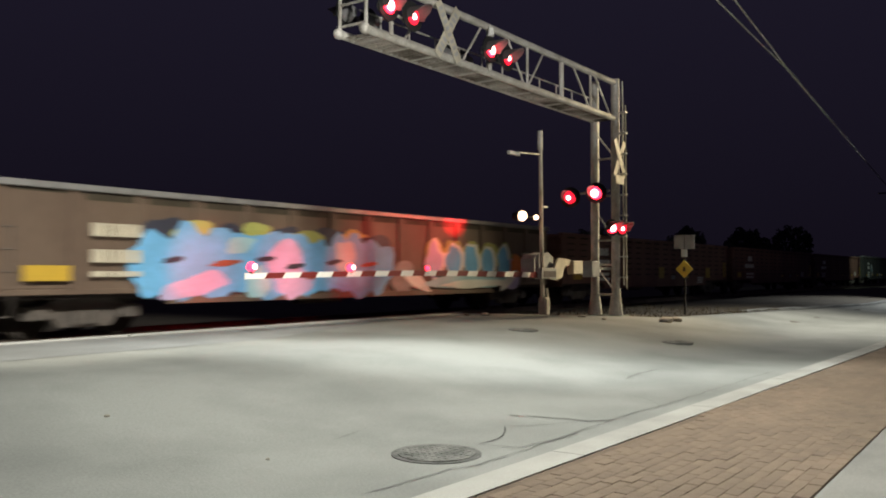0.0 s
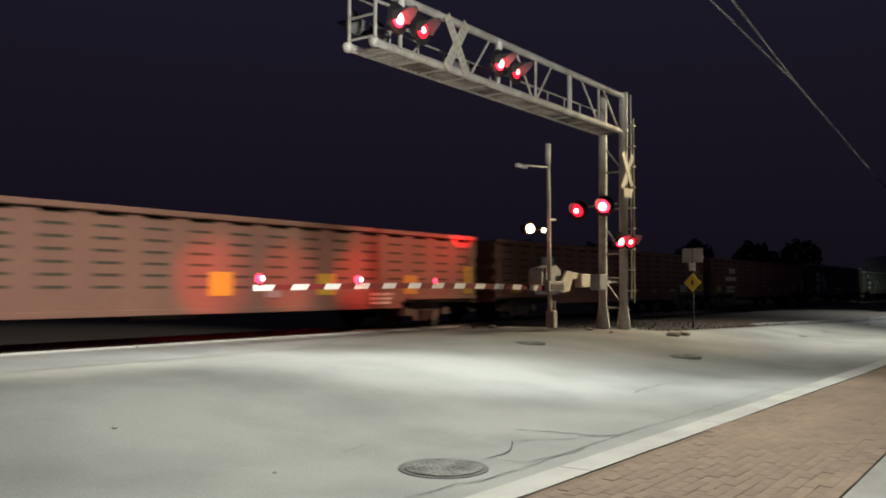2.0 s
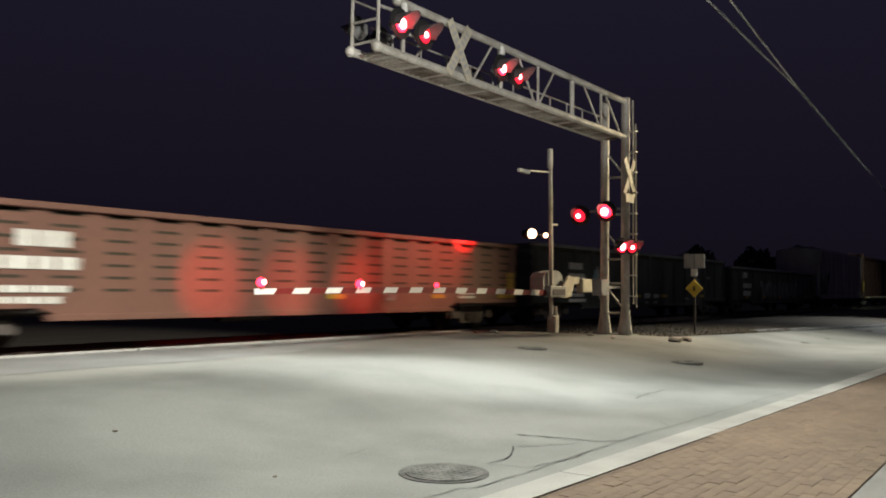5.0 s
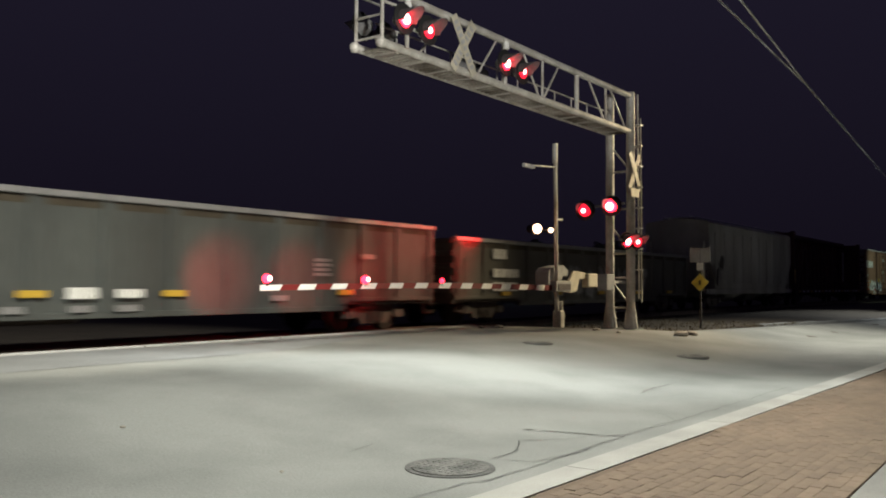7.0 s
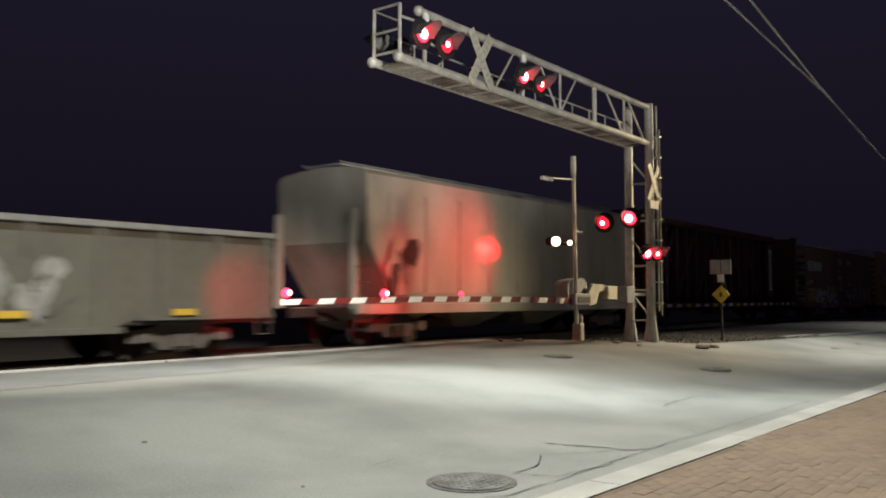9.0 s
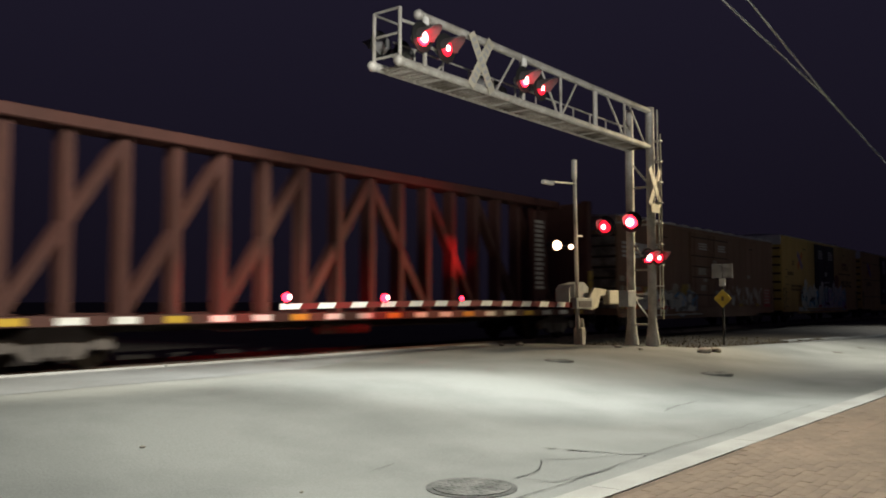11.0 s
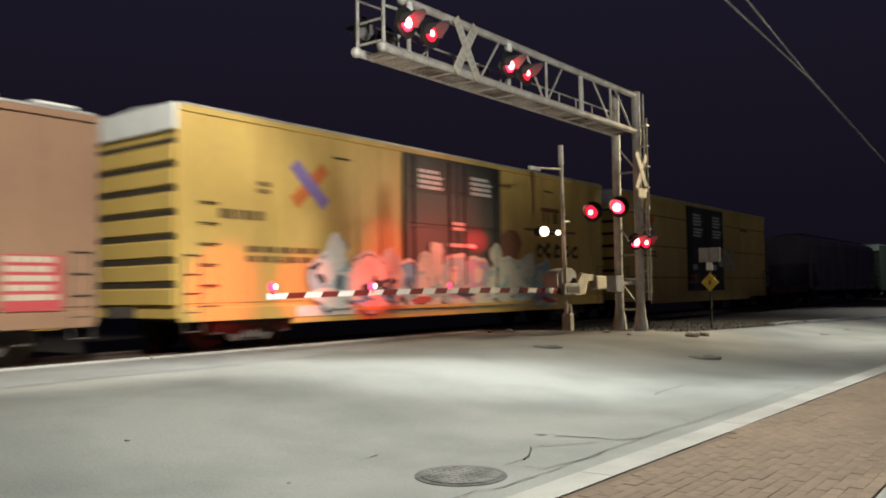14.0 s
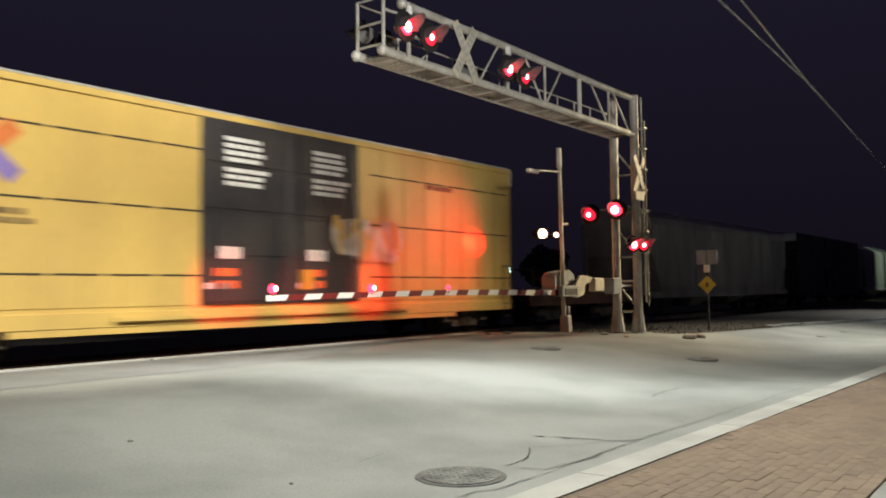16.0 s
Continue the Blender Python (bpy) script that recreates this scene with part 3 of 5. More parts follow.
    part("conduit", T((20.72, 9.06, 1.2), (20.66, 9.06, 6.65), 0.02), "galv", o)
    part("conduit", T((20.72, 8.98, 1.1), (20.66, 8.98, 6.0), 0.016), "cream", o)
    for i in range(9):
        part("conduit_clip", B(20.6, 20.75, 8.95, 9.2, 1.4 + 0.55 * i, 1.43 + 0.55 * i), "galv", o)


cantilever()


# ---------- gate ----------
PX, PY = 20.02, 11.14


def gate():
    o = empty("crossing_gate", (0, 0, 0), "lowered red and white striped crossing gate on a steel pole", "crossing gate")
    part("pole", T((PX, PY, 0.4), (PX - 0.12, PY, 5.3), 0.062, 0.05, n=16), "galv", o)
    part("pole_cap", T((PX - 0.13, PY, 4.9), (PX - 0.13, PY, 5.42), 0.075, n=14), "galv", o, "camera housing on the pole top")
    part("foot", B(PX - 0.06, PX + 0.2, PY - 0.14, PY + 0.12, 0.36, 0.86, bevel=0.04), "galv", o, "grey junction box at the pole foot")
    part("foot_pipe", T((PX + 0.16, PY - 0.06, 0.4), (PX + 0.12, PY - 0.06, 1.1), 0.05), "galv", o)
    # mechanism
    bm = bmesh.new()
    prism(bm, ((19.7, 1.42), (19.7, 1.9), (19.86, 2.02), (20.5, 2.1), (20.78, 1.96), (20.78, 1.5), (20.5, 1.4)), PY + 0.08, PY + 0.5)
    part("mechanism", bm, "grey", o, "grey gate mechanism housing")
    part("motor_box", B(19.5, 20.36, PY - 0.26, PY - 0.05, 1.36, 1.66, bevel=0.02), "grey", o)
    part("motor_cover", B(19.62, 20.3, PY - 0.275, PY - 0.255, 1.41, 1.58, bevel=0.005), "hood", o, "dark slotted cover plate")
    bm = bmesh.new()
    prism(bm, ((20.2, 1.36), (20.75, 1.95), (21.5, 1.9), (21.5, 1.74), (21.1, 1.72), (20.95, 1.4), (20.6, 1.33)), PY - 0.12, PY - 0.06)
    part("counterweight_arm", bm, "cream", o)
    part("counterweight", B(21.45, 22.1, PY - 0.22, PY + 0.0, 1.48, 1.88, bevel=0.03), "cream", o, "cream steel counterweight")
    # striped arm
    n, x0, x1 = 24, 9.45, 19.5
    for i in range(n):
        a, b = x0 + (x1 - x0) * i / n, x0 + (x1 - x0) * (i + 1) / n
        h = 0.05 + 0.02 * (i / n)
        za, zb = 1.47 + 0.05 * math.sin(math.pi * i / n), 1.47 + 0.05 * math.sin(math.pi * (i + 1) / n)
        bm = bmesh.new()
        sl = 0.08
        prism(bm, ((a + sl if i else a, za + h), (a, za - h), (b, zb - h), (b + sl, zb + h)), PY - 0.13, PY - 0.09)
        part("stripe", bm, "redpaint" if i % 2 else "white", o, "red band of the gate arm" if i % 2 else "white band of the gate arm")
    for x, mt in ((9.58, 1), (12.1, 1), (14.62, 0)):
        part("lamp_bracket", B(x - 0.02, x + 0.02, PY - 0.13, PY - 0.09, 1.5, 1.6), "black", o)
        bm = bmesh.new()
        bmesh.ops.create_icosphere(bm, subdivisions=2, radius=0.085 if mt else 0.055, matrix=Matrix.Translation((x, PY - 0.12, 1.63)))
        part("lens", bm, "lens", o, "glowing red gate lamp", smooth=True)
        # pale glowing disc added in front as the lamp's hot spot
        if mt:
            part("lamp", T((x, PY - 0.215, 1.635), (x, PY - 0.195, 1.635), 0.045, n=14), "core", o, "overbright core disc in front of the gate lamp")
    # lamps and bracket on the pole
    part("bracket", T((18.35, PY, 4.66), (19.95, PY, 4.78), 0.022), "galv", o)
    part("bracket_tip", B(18.25, 18.75, PY - 0.05, PY + 0.05, 4.6, 4.69, bevel=0.01), "white", o)
    part("bracket", T((19.95, PY, 3.34), (20.3, PY, 3.36), 0.03), "galv", o)
    part("crossarm", T((18.7, PY, 3.02), (20.0, PY, 3.04), 0.022), "black", o)
    for x, s in ((18.77, 0.125), (19.5, 0.065)):
        h = part("flasher", T((x, PY + 0.16, 3.02), (x, PY - 0.04, 3.02), s * 0.8, s * 1.2, n=20), "black", o)
        bm = bmesh.new()
        bmesh.ops.create_uvsphere(bm, u_segments=18, v_segments=10, radius=s, matrix=Matrix.Translation((x, PY - 0.1, 3.02)))
        part("lens", bm, "lamp_warm", h, "overbright warm flasher lens", smooth=True)


gate()
# red light that the flashers throw on the passing cars
spot("flasher_light", (19.5, 11.7, 3.0), (19.8, 14.0, 2.95), 1600, 36, 1.0, RED, 0.04, 0.6)
# tighter, paler spot added to imitate the flasher's glint on the car sides
spot("flasher_light", (19.5, 11.7, 3.0), (19.6, 14.0, 2.95), 420, 30, 1.0, (1.0, 0.1, 0.08), 0.04, 0.35)
spot("flasher_light", (19.5, 11.7, 3.0), (18.4, 14.0, 2.9), 300, 110, 1.0, RED, 0.05)
spot("flasher_light", (14.3, 10.6, 6.1), (16.2, 14.0, 1.7), 900, 30, 1.0, RED, 0.08)
for x, aim, w in ((9.65, 10.85, 560), (12.15, 13.0, 360), (14.6, 15.2, 420)):
    spot("gate_lamp_light", (x, PY + 0.1, 1.63), (aim, 14.0, 1.65), w, 42, 1.0, RED, 0.05)


# ---------- signs, wires, distance ----------
def sign_post():
    o = empty("road_sign", (25.4, 9.1, 0), "yellow diamond sign under a grey plate on a thin post", "road sign")
    part("post", B(0.02, 0.06, -0.03, 0.03, 0.1, 2.72), "bark", o, "dark weathered post")
    for y in (-0.33, 0.01):
        part("plate", B(-0.01, 0.01, y, y + 0.315, 2.28, 2.72, bevel=0.003), "plate", o, "dull grey sign plate")
    part("small_plate", B(-0.012, 0.01, -0.1, 0.1, 2.03, 2.27, bevel=0.003), "white", o)
    bm = B(-0.012, 0.008, -0.2, 0.2, -0.2, 0.2, bevel=0.003)
    d = part("diamond_plate", bm, "yellowsign", o, "yellow diamond warning plate")
    d.matrix_basis = pose(0, 0, 1.65, 45, 0, 0)
    bm = B(-0.016, -0.01, -0.04, 0.04, -0.07, 0.07)
    part("symbol", bm, "ochre", o, "faded dark symbol").matrix_basis = pose(0, 0, 1.65, 0, 0, 0)


sign_post()


def wire(name, a, b, sag, r):
    a, b = Vector(a), Vector(b)
    bm = bmesh.new()
    side = (b - a).cross(Vector((0, 0, 1))).normalized()
    rings = []
    for i in range(25):
        s = i / 24
        p = a.lerp(b, s) - Vector((0, 0, 4 * sag * s * (1 - s)))
        rings.append([bm.verts.new(p + r * (math.cos(k * 1.2566) * side + math.sin(k * 1.2566) * Vector((0, 0, 1)))) for k in range(5)])
    for u, v in zip(rings, rings[1:]):
        for k in range(5):
            bm.faces.new((u[k], u[(k + 1) % 5], v[(k + 1) % 5], v[k]))
    tagged(part(name, bm, "wire"), "thin pale overhead wire against the night sky", "wire", "overhead wires")


def utility_pole():
    o = empty("utility_pole", (82.0, 10.9, 0), "dark wooden utility pole with a crossarm", "utility pole")
    part("pole", T((0, 0, -0.2), (0, 0, 9.3), 0.16, 0.11, n=12), "bark", o)
    part("crossarm", B(-0.06, 0.06, -1.0, 1.0, 8.5, 8.62, bevel=0.01), "bark", o)


utility_pole()
wire("overhead_wire", (8.0, 6.13, 8.6), (30.5, 7.14, 8.6), 0.02, 0.028)
wire("overhead_wire", (8.0, 5.17, 8.6), (30.5, 7.14, 8.62), 0.02, 0.028)
wire("overhead_wire", (30.5, 7.14, 8.61), (82.0, 10.78, 8.6), 0.02, 0.04)


def distant_lamp():
    o = empty("distant_lamp", (62.0, 40.0, -0.2), "small cold lamp on a far pole behind the rails", "lamp")
    part("pole", T((0, 0, 0), (0, 0, 3.4), 0.06, n=8), "bark", o)
    bm = bmesh.new()
    bmesh.ops.create_icosphere(bm, subdivisions=2, radius=0.28, matrix=Matrix.Translation((0, 0, 3.5)))
    part("globe", bm, "lamp_blue", o, "glowing cold white globe", smooth=True)


distant_lamp()


def stone(x, y, s, seed):
    rng = random.Random(seed)
    bm = bmesh.new()
    bmesh.ops.create_icosphere(bm, subdivisions=2, radius=1)
    for v in bm.verts:
        v.co *= 1 + 0.25 * noise.noise(v.co * 1.5 + Vector((seed, 0, 0)))
        v.co = Vector((v.co.x * s, v.co.y * s * 0.7, v.co.z * s * 0.45))
    o = tagged(part("rock", bm, "stone"), "rough pale broken stone by the kerbless edge", "rock", "stones by the mast")
    o.matrix_basis = pose(x, y, street_z(min(y, 12)) + s * 0.15, 0, 0, rng.uniform(0, 180))


for k, (x, y, s) in enumerate(((4.35, 7.0, 0.03), (4.6, 5.1, 0.025), (20.3, 7.75, 0.24), (20.9, 7.7, 0.2), (21.3, 7.8, 0.13), (19.3, 9.6, 0.1), (18.0, 11.7, 0.13), (17.6, 12.0, 0.1), (18.9, 8.8, 0.08))):
    stone(x, y, s, k)


def weeds():
    rng = random.Random(11)
    bm = bmesh.new()
    for i in range(2600):
        x = rng.uniform(18.4, 30)
        y = rng.uniform(far_edge(x) + 0.05, 12.5) if rng.random() < 0.7 else far_edge(x) + abs(rng.gauss(0, 0.25))
        h = rng.uniform(0.005, 0.04) * (1.6 if abs(x - 20.4) < 1 and abs(y - 9.2) < 0.8 else 1)
        a = rng.uniform(0, 6.28)
        d = Vector((math.cos(a), math.sin(a), 0))
        z = 0.28
        w = rng.uniform(0.008, 0.02)
        p = Vector((x, y, z))
        s = Vector((-d.y, d.x, 0)) * w
        bm.faces.new([bm.verts.new(q) for q in (p - s, p + s, p + d * h * 0.6 + Vector((0, 0, h + 0.035)))])
    tagged(part("weeds", bm, "weed"), "short dry weeds round the mast foot", "weeds", kind="stuff")


weeds()


def tree(x, y, h, seed):
    rng = random.Random(seed)
    o = empty("tree", (x, y, -0.2), "dark leafy tree behind the rails at night", "tree", "trees behind the rails")
    bm = bmesh.new()
    tube(bm, (0, 0, 0), (0.1, 0, h * 0.5), 0.22, 0.13, n=8)
    for k in range(7):
        a = rng.uniform(0, 6.28)
        z = h * rng.uniform(0.3, 0.5)
        tube(bm, (0.06, 0, z), (math.cos(a) * h * 0.28, math.sin(a) * h * 0.28, z + h * rng.uniform(0.15, 0.35)), 0.09, 0.03, n=6)
    part("trunk", bm, "bark", o)
    bm = bmesh.new()
    for i in range(1500):
        c = Vector((rng.gauss(0, 1), rng.gauss(0, 1), rng.gauss(0, 1))).normalized() * rng.uniform(0.4, 1) ** 0.5
        c = Vector((c.x * h * 0.38, c.y * h * 0.38, h * 0.66 + c.z * h * 0.32))
        c *= 1 + 0.18 * noise.noise(c * 0.6 + Vector((seed, 0, 0)))
        s = rng.uniform(0.25, 0.6)
        u = Vector((rng.gauss(0, 1), rng.gauss(0, 1), rng.gauss(0, 1))).normalized()
        v = u.orthogonal().normalized()
        bm.faces.new([bm.verts.new(c + q) for q in (u * s, v * s * 0.6, -u * s, -v * s * 0.6)])
    part("crown", bm, "leaf", o)


for k, (x, y, h) in enumerate(((75, 44, 6.2), (96, 46, 7), (118, 42, 8), (140, 40, 9), (170, 40, 10.5))):
    tree(x, y, h, k)


# ---------- train ----------
def train_s(t):
    """Metres run by the train at t seconds."""
    return 12.4 * t + 0.02 * t * t


W2 = 1.55                              # half a car's width
CARS = []


def wheel_mesh(s):
    """A wheel with its flange towards the middle of the track; s is the side."""
    bm = bmesh.new()
    tube(bm, (0, s * 0.06, 0), (0, -s * 0.06, 0), 0.44, 0.44, n=24)
    tube(bm, (0, -s * 0.06, 0), (0, -s * 0.09, 0), 0.47, 0.47, n=24)
    tube(bm, (0, s * 0.11, 0), (0, s * 0.05, 0), 0.12, 0.12, n=12)
    for k in range(3):
        a = k * 2 * math.pi / 3
        tube(bm, (0.07 * math.cos(a), s * 0.1, 0.07 * math.sin(a)), (0.07 * math.cos(a), s * 0.13, 0.07 * math.sin(a)), 0.02, n=6)
    bmesh.ops.recalc_face_normals(bm, faces=bm.faces[:])
    me = bpy.data.meshes.new("wheel")
    bm.to_mesh(me)
    bm.free()
    me.materials.append(M["under"])
    return me


def truck_mesh():
    """The side frame of a truck, with springs and axle boxes."""
    bm = bmesh.new()
    prism(bm, ((-1.15, 0.36), (-1.15, 0.58), (-0.75, 0.62), (-0.4, 0.78), (0.4, 0.78), (0.75, 0.62), (1.15, 0.58), (1.15, 0.36), (0.95, 0.32), (0.7, 0.42), (0.5, 0.2), (-0.5, 0.2), (-0.7, 0.42), (-0.95, 0.32)), -0.07, 0.07)
    for x in (-0.88, 0.88):
        box(bm, x - 0.16, x + 0.16, -0.13, 0.0, 0.36, 0.6)
    for x in (-0.2, 0.0, 0.2):
        tube(bm, (x, -0.1, 0.26), (x, -0.1, 0.5), 0.07, n=10)
    return bm


frame_ob = None
WHEEL_MESH = {s: wheel_mesh(s) for s in (-1, 1)}
WHEELS = []


def running_gear(car, L, grime="truckgrime"):
    global frame_ob
    for x in (2.0, L - 2.0):
        tr = empty("truck", (x, 0, 0))
        tr.parent = car
        tagged(tr, "grimy two-axle freight truck")
        for s in (-1, 1):
            if frame_ob is None:
                frame_ob = part("side_frame", truck_mesh(), grime, tr)
                frame_ob.matrix_basis = pose(0, -1.16, 0)
            else:
                again(frame_ob, tr, pose(0, s * 1.16, 0, 0, 0, 0 if s < 0 else 180))
            for dx in (-0.88, 0.88):
                w = new("wheel", WHEEL_MESH[s])
                w.parent = tr
                w.matrix_parent_inverse = pose(dx, s * 0.76, 0.44)
                WHEELS.append(w)
        part("bolster", B(-0.25, 0.25, -1.0, 1.0, 0.42, 0.72, bevel=0.03), "under", tr)
    part("underframe", B(0.3, L - 0.3, -0.35, 0.35, 0.62, 0.95), "under", car)
    for x0, x1 in ((-0.62, 0.35), (L - 0.35, L + 0.62)):
        bm = B(x0, x1, -0.09, 0.09, 0.72, 0.95, bevel=0.02)
        part("coupler", bm, "under", car)
    bm = bmesh.new()
    tube(bm, (L * 0.42, -0.55, 0.62), (L * 0.5, -0.55, 0.62), 0.2, n=12)
    tube(bm, (L * 0.28, -0.5, 0.6), (L * 0.4, -0.5, 0.6), 0.025, n=6)
    tube(bm, (L * 0.5, -0.5, 0.6), (L * 0.72, -0.5, 0.6), 0.025, n=6)
    part("brake_gear", bm, "truckgrime", car)
    for x in (0.25, L - 0.25):
        bm = bmesh.new()
        for dz in range(5):
            tube(bm, (x - 0.2, -W2 - 0.05, 0.45 + 0.38 * dz), (x + 0.2, -W2 - 0.05, 0.45 + 0.38 * dz), 0.012, n=6)
        for dx in (-0.2, 0.2):
            tube(bm, (x + dx, -W2 - 0.05, 0.45), (x + dx, -W2 - 0.05, 2.0), 0.012, n=6)
        part("ladder", bm, "truckgrime", car)


def start_car(name, q0, label, L, group=""):
    car = empty(name, (q0, TY, RAILZ), label, "railway car", group)
    CARS.append((car, q0))
    return car


def blob(cx, cz, rx, rz, tilt, seed, y):
    """A bulging flat patch of paint on the side."""
    bm = bmesh.new()
    n = 22
    pts = []
    ct, st = math.cos(tilt), math.sin(tilt)
    for i in range(n):
        a = 2 * math.pi * i / n
        k = 1 + 0.42 * noise.noise(Vector((math.cos(a) * 1.5, math.sin(a) * 1.5, seed * 3.1)))
        u, v = rx * k * math.cos(a), rz * k * math.sin(a)
        pts.append(bm.verts.new((cx + u * ct - v * st, y, cz + u * st + v * ct)))
    bm.faces.new(pts)
    return bm


SLABS = {}


def slab(name, car, x0, x1, y0, y1, z, h, material):
    """A flat piece on a car's side; alike pieces share a mesh."""
    key = (name, round(x1 - x0, 2), round(h, 3), material)
    if key not in SLABS:
        me = bpy.data.meshes.new(name)
        bm = B(0, key[1], 0, y1 - y0, 0, h)
        bm.to_mesh(me)
        bm.free()
        me.materials.append(M[material])
        SLABS[key] = me
    o = new(name, SLABS[key])
    o.parent, o.location = car, (x0, y0, z)
    return o


def graffiti(car, x0, x1, z0, z1, colours, count, seed, proud=0.026):
    """Bubble letters sprayed along the lower side, layer over layer."""
    rng = random.Random(seed)
    pitch, h = (x1 - x0) / count, z1 - z0
    k = 0
    for i in range(count):
        cx, cz = x0 + pitch * (i + 0.5), z0 + h * rng.uniform(0.44, 0.56)
        strokes = [(colours[0], cx, cz, pitch * rng.uniform(0.55, 0.75), h * rng.uniform(0.4, 0.52), rng.uniform(-0.2, 0.2))]
        for c in range(7):
            col = colours[1 + (i * 2 + c + rng.randrange(2)) % (len(colours) - 1)] if len(colours) > 1 else colours[0]
            strokes.append((col, cx + pitch * rng.uniform(-0.4, 0.4), cz + h * rng.uniform(-0.32, 0.32), pitch * rng.uniform(0.08, 0.2), h * rng.uniform(0.14, 0.4), rng.uniform(-0.6, 0.6)))
        for c, (col, bx, bz, rx, rz, tilt) in enumerate(strokes):
            rz = min(rz, 0.85 * (z1 - bz), 0.85 * (bz - z0) + 0.02)
            part("graffiti", blob(bx, bz, rx, rz, tilt, rng.uniform(0, 90), -W2 - proud - 0.002 * c - 0.0004 * (i % 4)), col, car)


def bubble_letters(car, x0, x1, z0, z1, fills, seed, proud=0.08, shine="chalk", outline="ink", aura="lime"):
    """A row of fat rounded letters: a spray aura over the top, a dark outline, a fill and a pale shine."""
    rng = random.Random(seed)
    count = max(1, round((x1 - x0) / 1.2))
    pitch, h = (x1 - x0) / count, z1 - z0
    for i in range(count):
        cx, cz = x0 + pitch * (i + 0.5), (z0 + z1) / 2 + h * rng.uniform(-0.03, 0.03)
        lean, fill = rng.uniform(-0.15, 0.15), fills[i % len(fills)]
        y = -W2 - proud - 0.0012 * (i % 2)
        lay = [(aura, cx, cz + h * 0.08, pitch * 0.6, h * 0.46), (outline, cx, cz, pitch * 0.65, h * 0.47), (fill, cx, cz, pitch * 0.63, h * 0.45)]
        second = fills[(i + 1) % len(fills)]
        lay.append((second, cx + pitch * rng.uniform(-0.12, 0.2), cz - h * 0.24, pitch * rng.uniform(0.3, 0.42), h * 0.16))
        lay.append((shine, cx - pitch * 0.14, cz + h * 0.14, pitch * 0.2, h * 0.17))
        lay.append((outline, cx + pitch * rng.uniform(0.1, 0.26), cz - h * 0.02, pitch * 0.07, h * 0.15))
        lay.append((shine, cx + pitch * 0.1, cz - h * 0.38, pitch * 0.36, h * 0.06))
        for k in range(5):
            col = (outline, shine, second, outline, shine)[k]
            lay.append((col, cx + pitch * rng.uniform(-0.5, 0.5), cz + h * rng.uniform(-0.36, 0.34), pitch * rng.uniform(0.12, 0.3), h * rng.uniform(0.025, 0.06)))
        sd = rng.uniform(0, 90)
        for c, (col, bx, bz, rx, rz) in enumerate(lay):
            part("graffiti", blob(bx, bz, rx, rz, lean if c < 7 else lean + (c - 9) * 0.35, sd if c < 3 else sd + c, y - 0.002 * c), col, car)


def bars(car, x, z, w, h, rows, material="chalk", y=None, seed=1):
    """Writing too small to read, as bars."""
    rng = random.Random(seed)
    y = -W2 - 0.03 if y is None else y
    for r in range(rows):
        zz = z - r * h * 1.6
        a = x
        e = x + w * rng.uniform(0.8, 1.0)
        while a < e:
            b = min(e, a + w * rng.uniform(0.12, 0.28))
            slab("lettering", car, a, b - w * 0.03, y - 0.004, y, zz - h, h, material)
            a = b


def marks(car, L, z, step=2.9, h=0.12):
    x = 1.4
    while x < L - 1:
        part("reflector", B(x, x + 0.45, -W2 - 0.028, -W2 - 0.02, z, z + h), "reflect", car, "yellow reflective strip")
        x += step


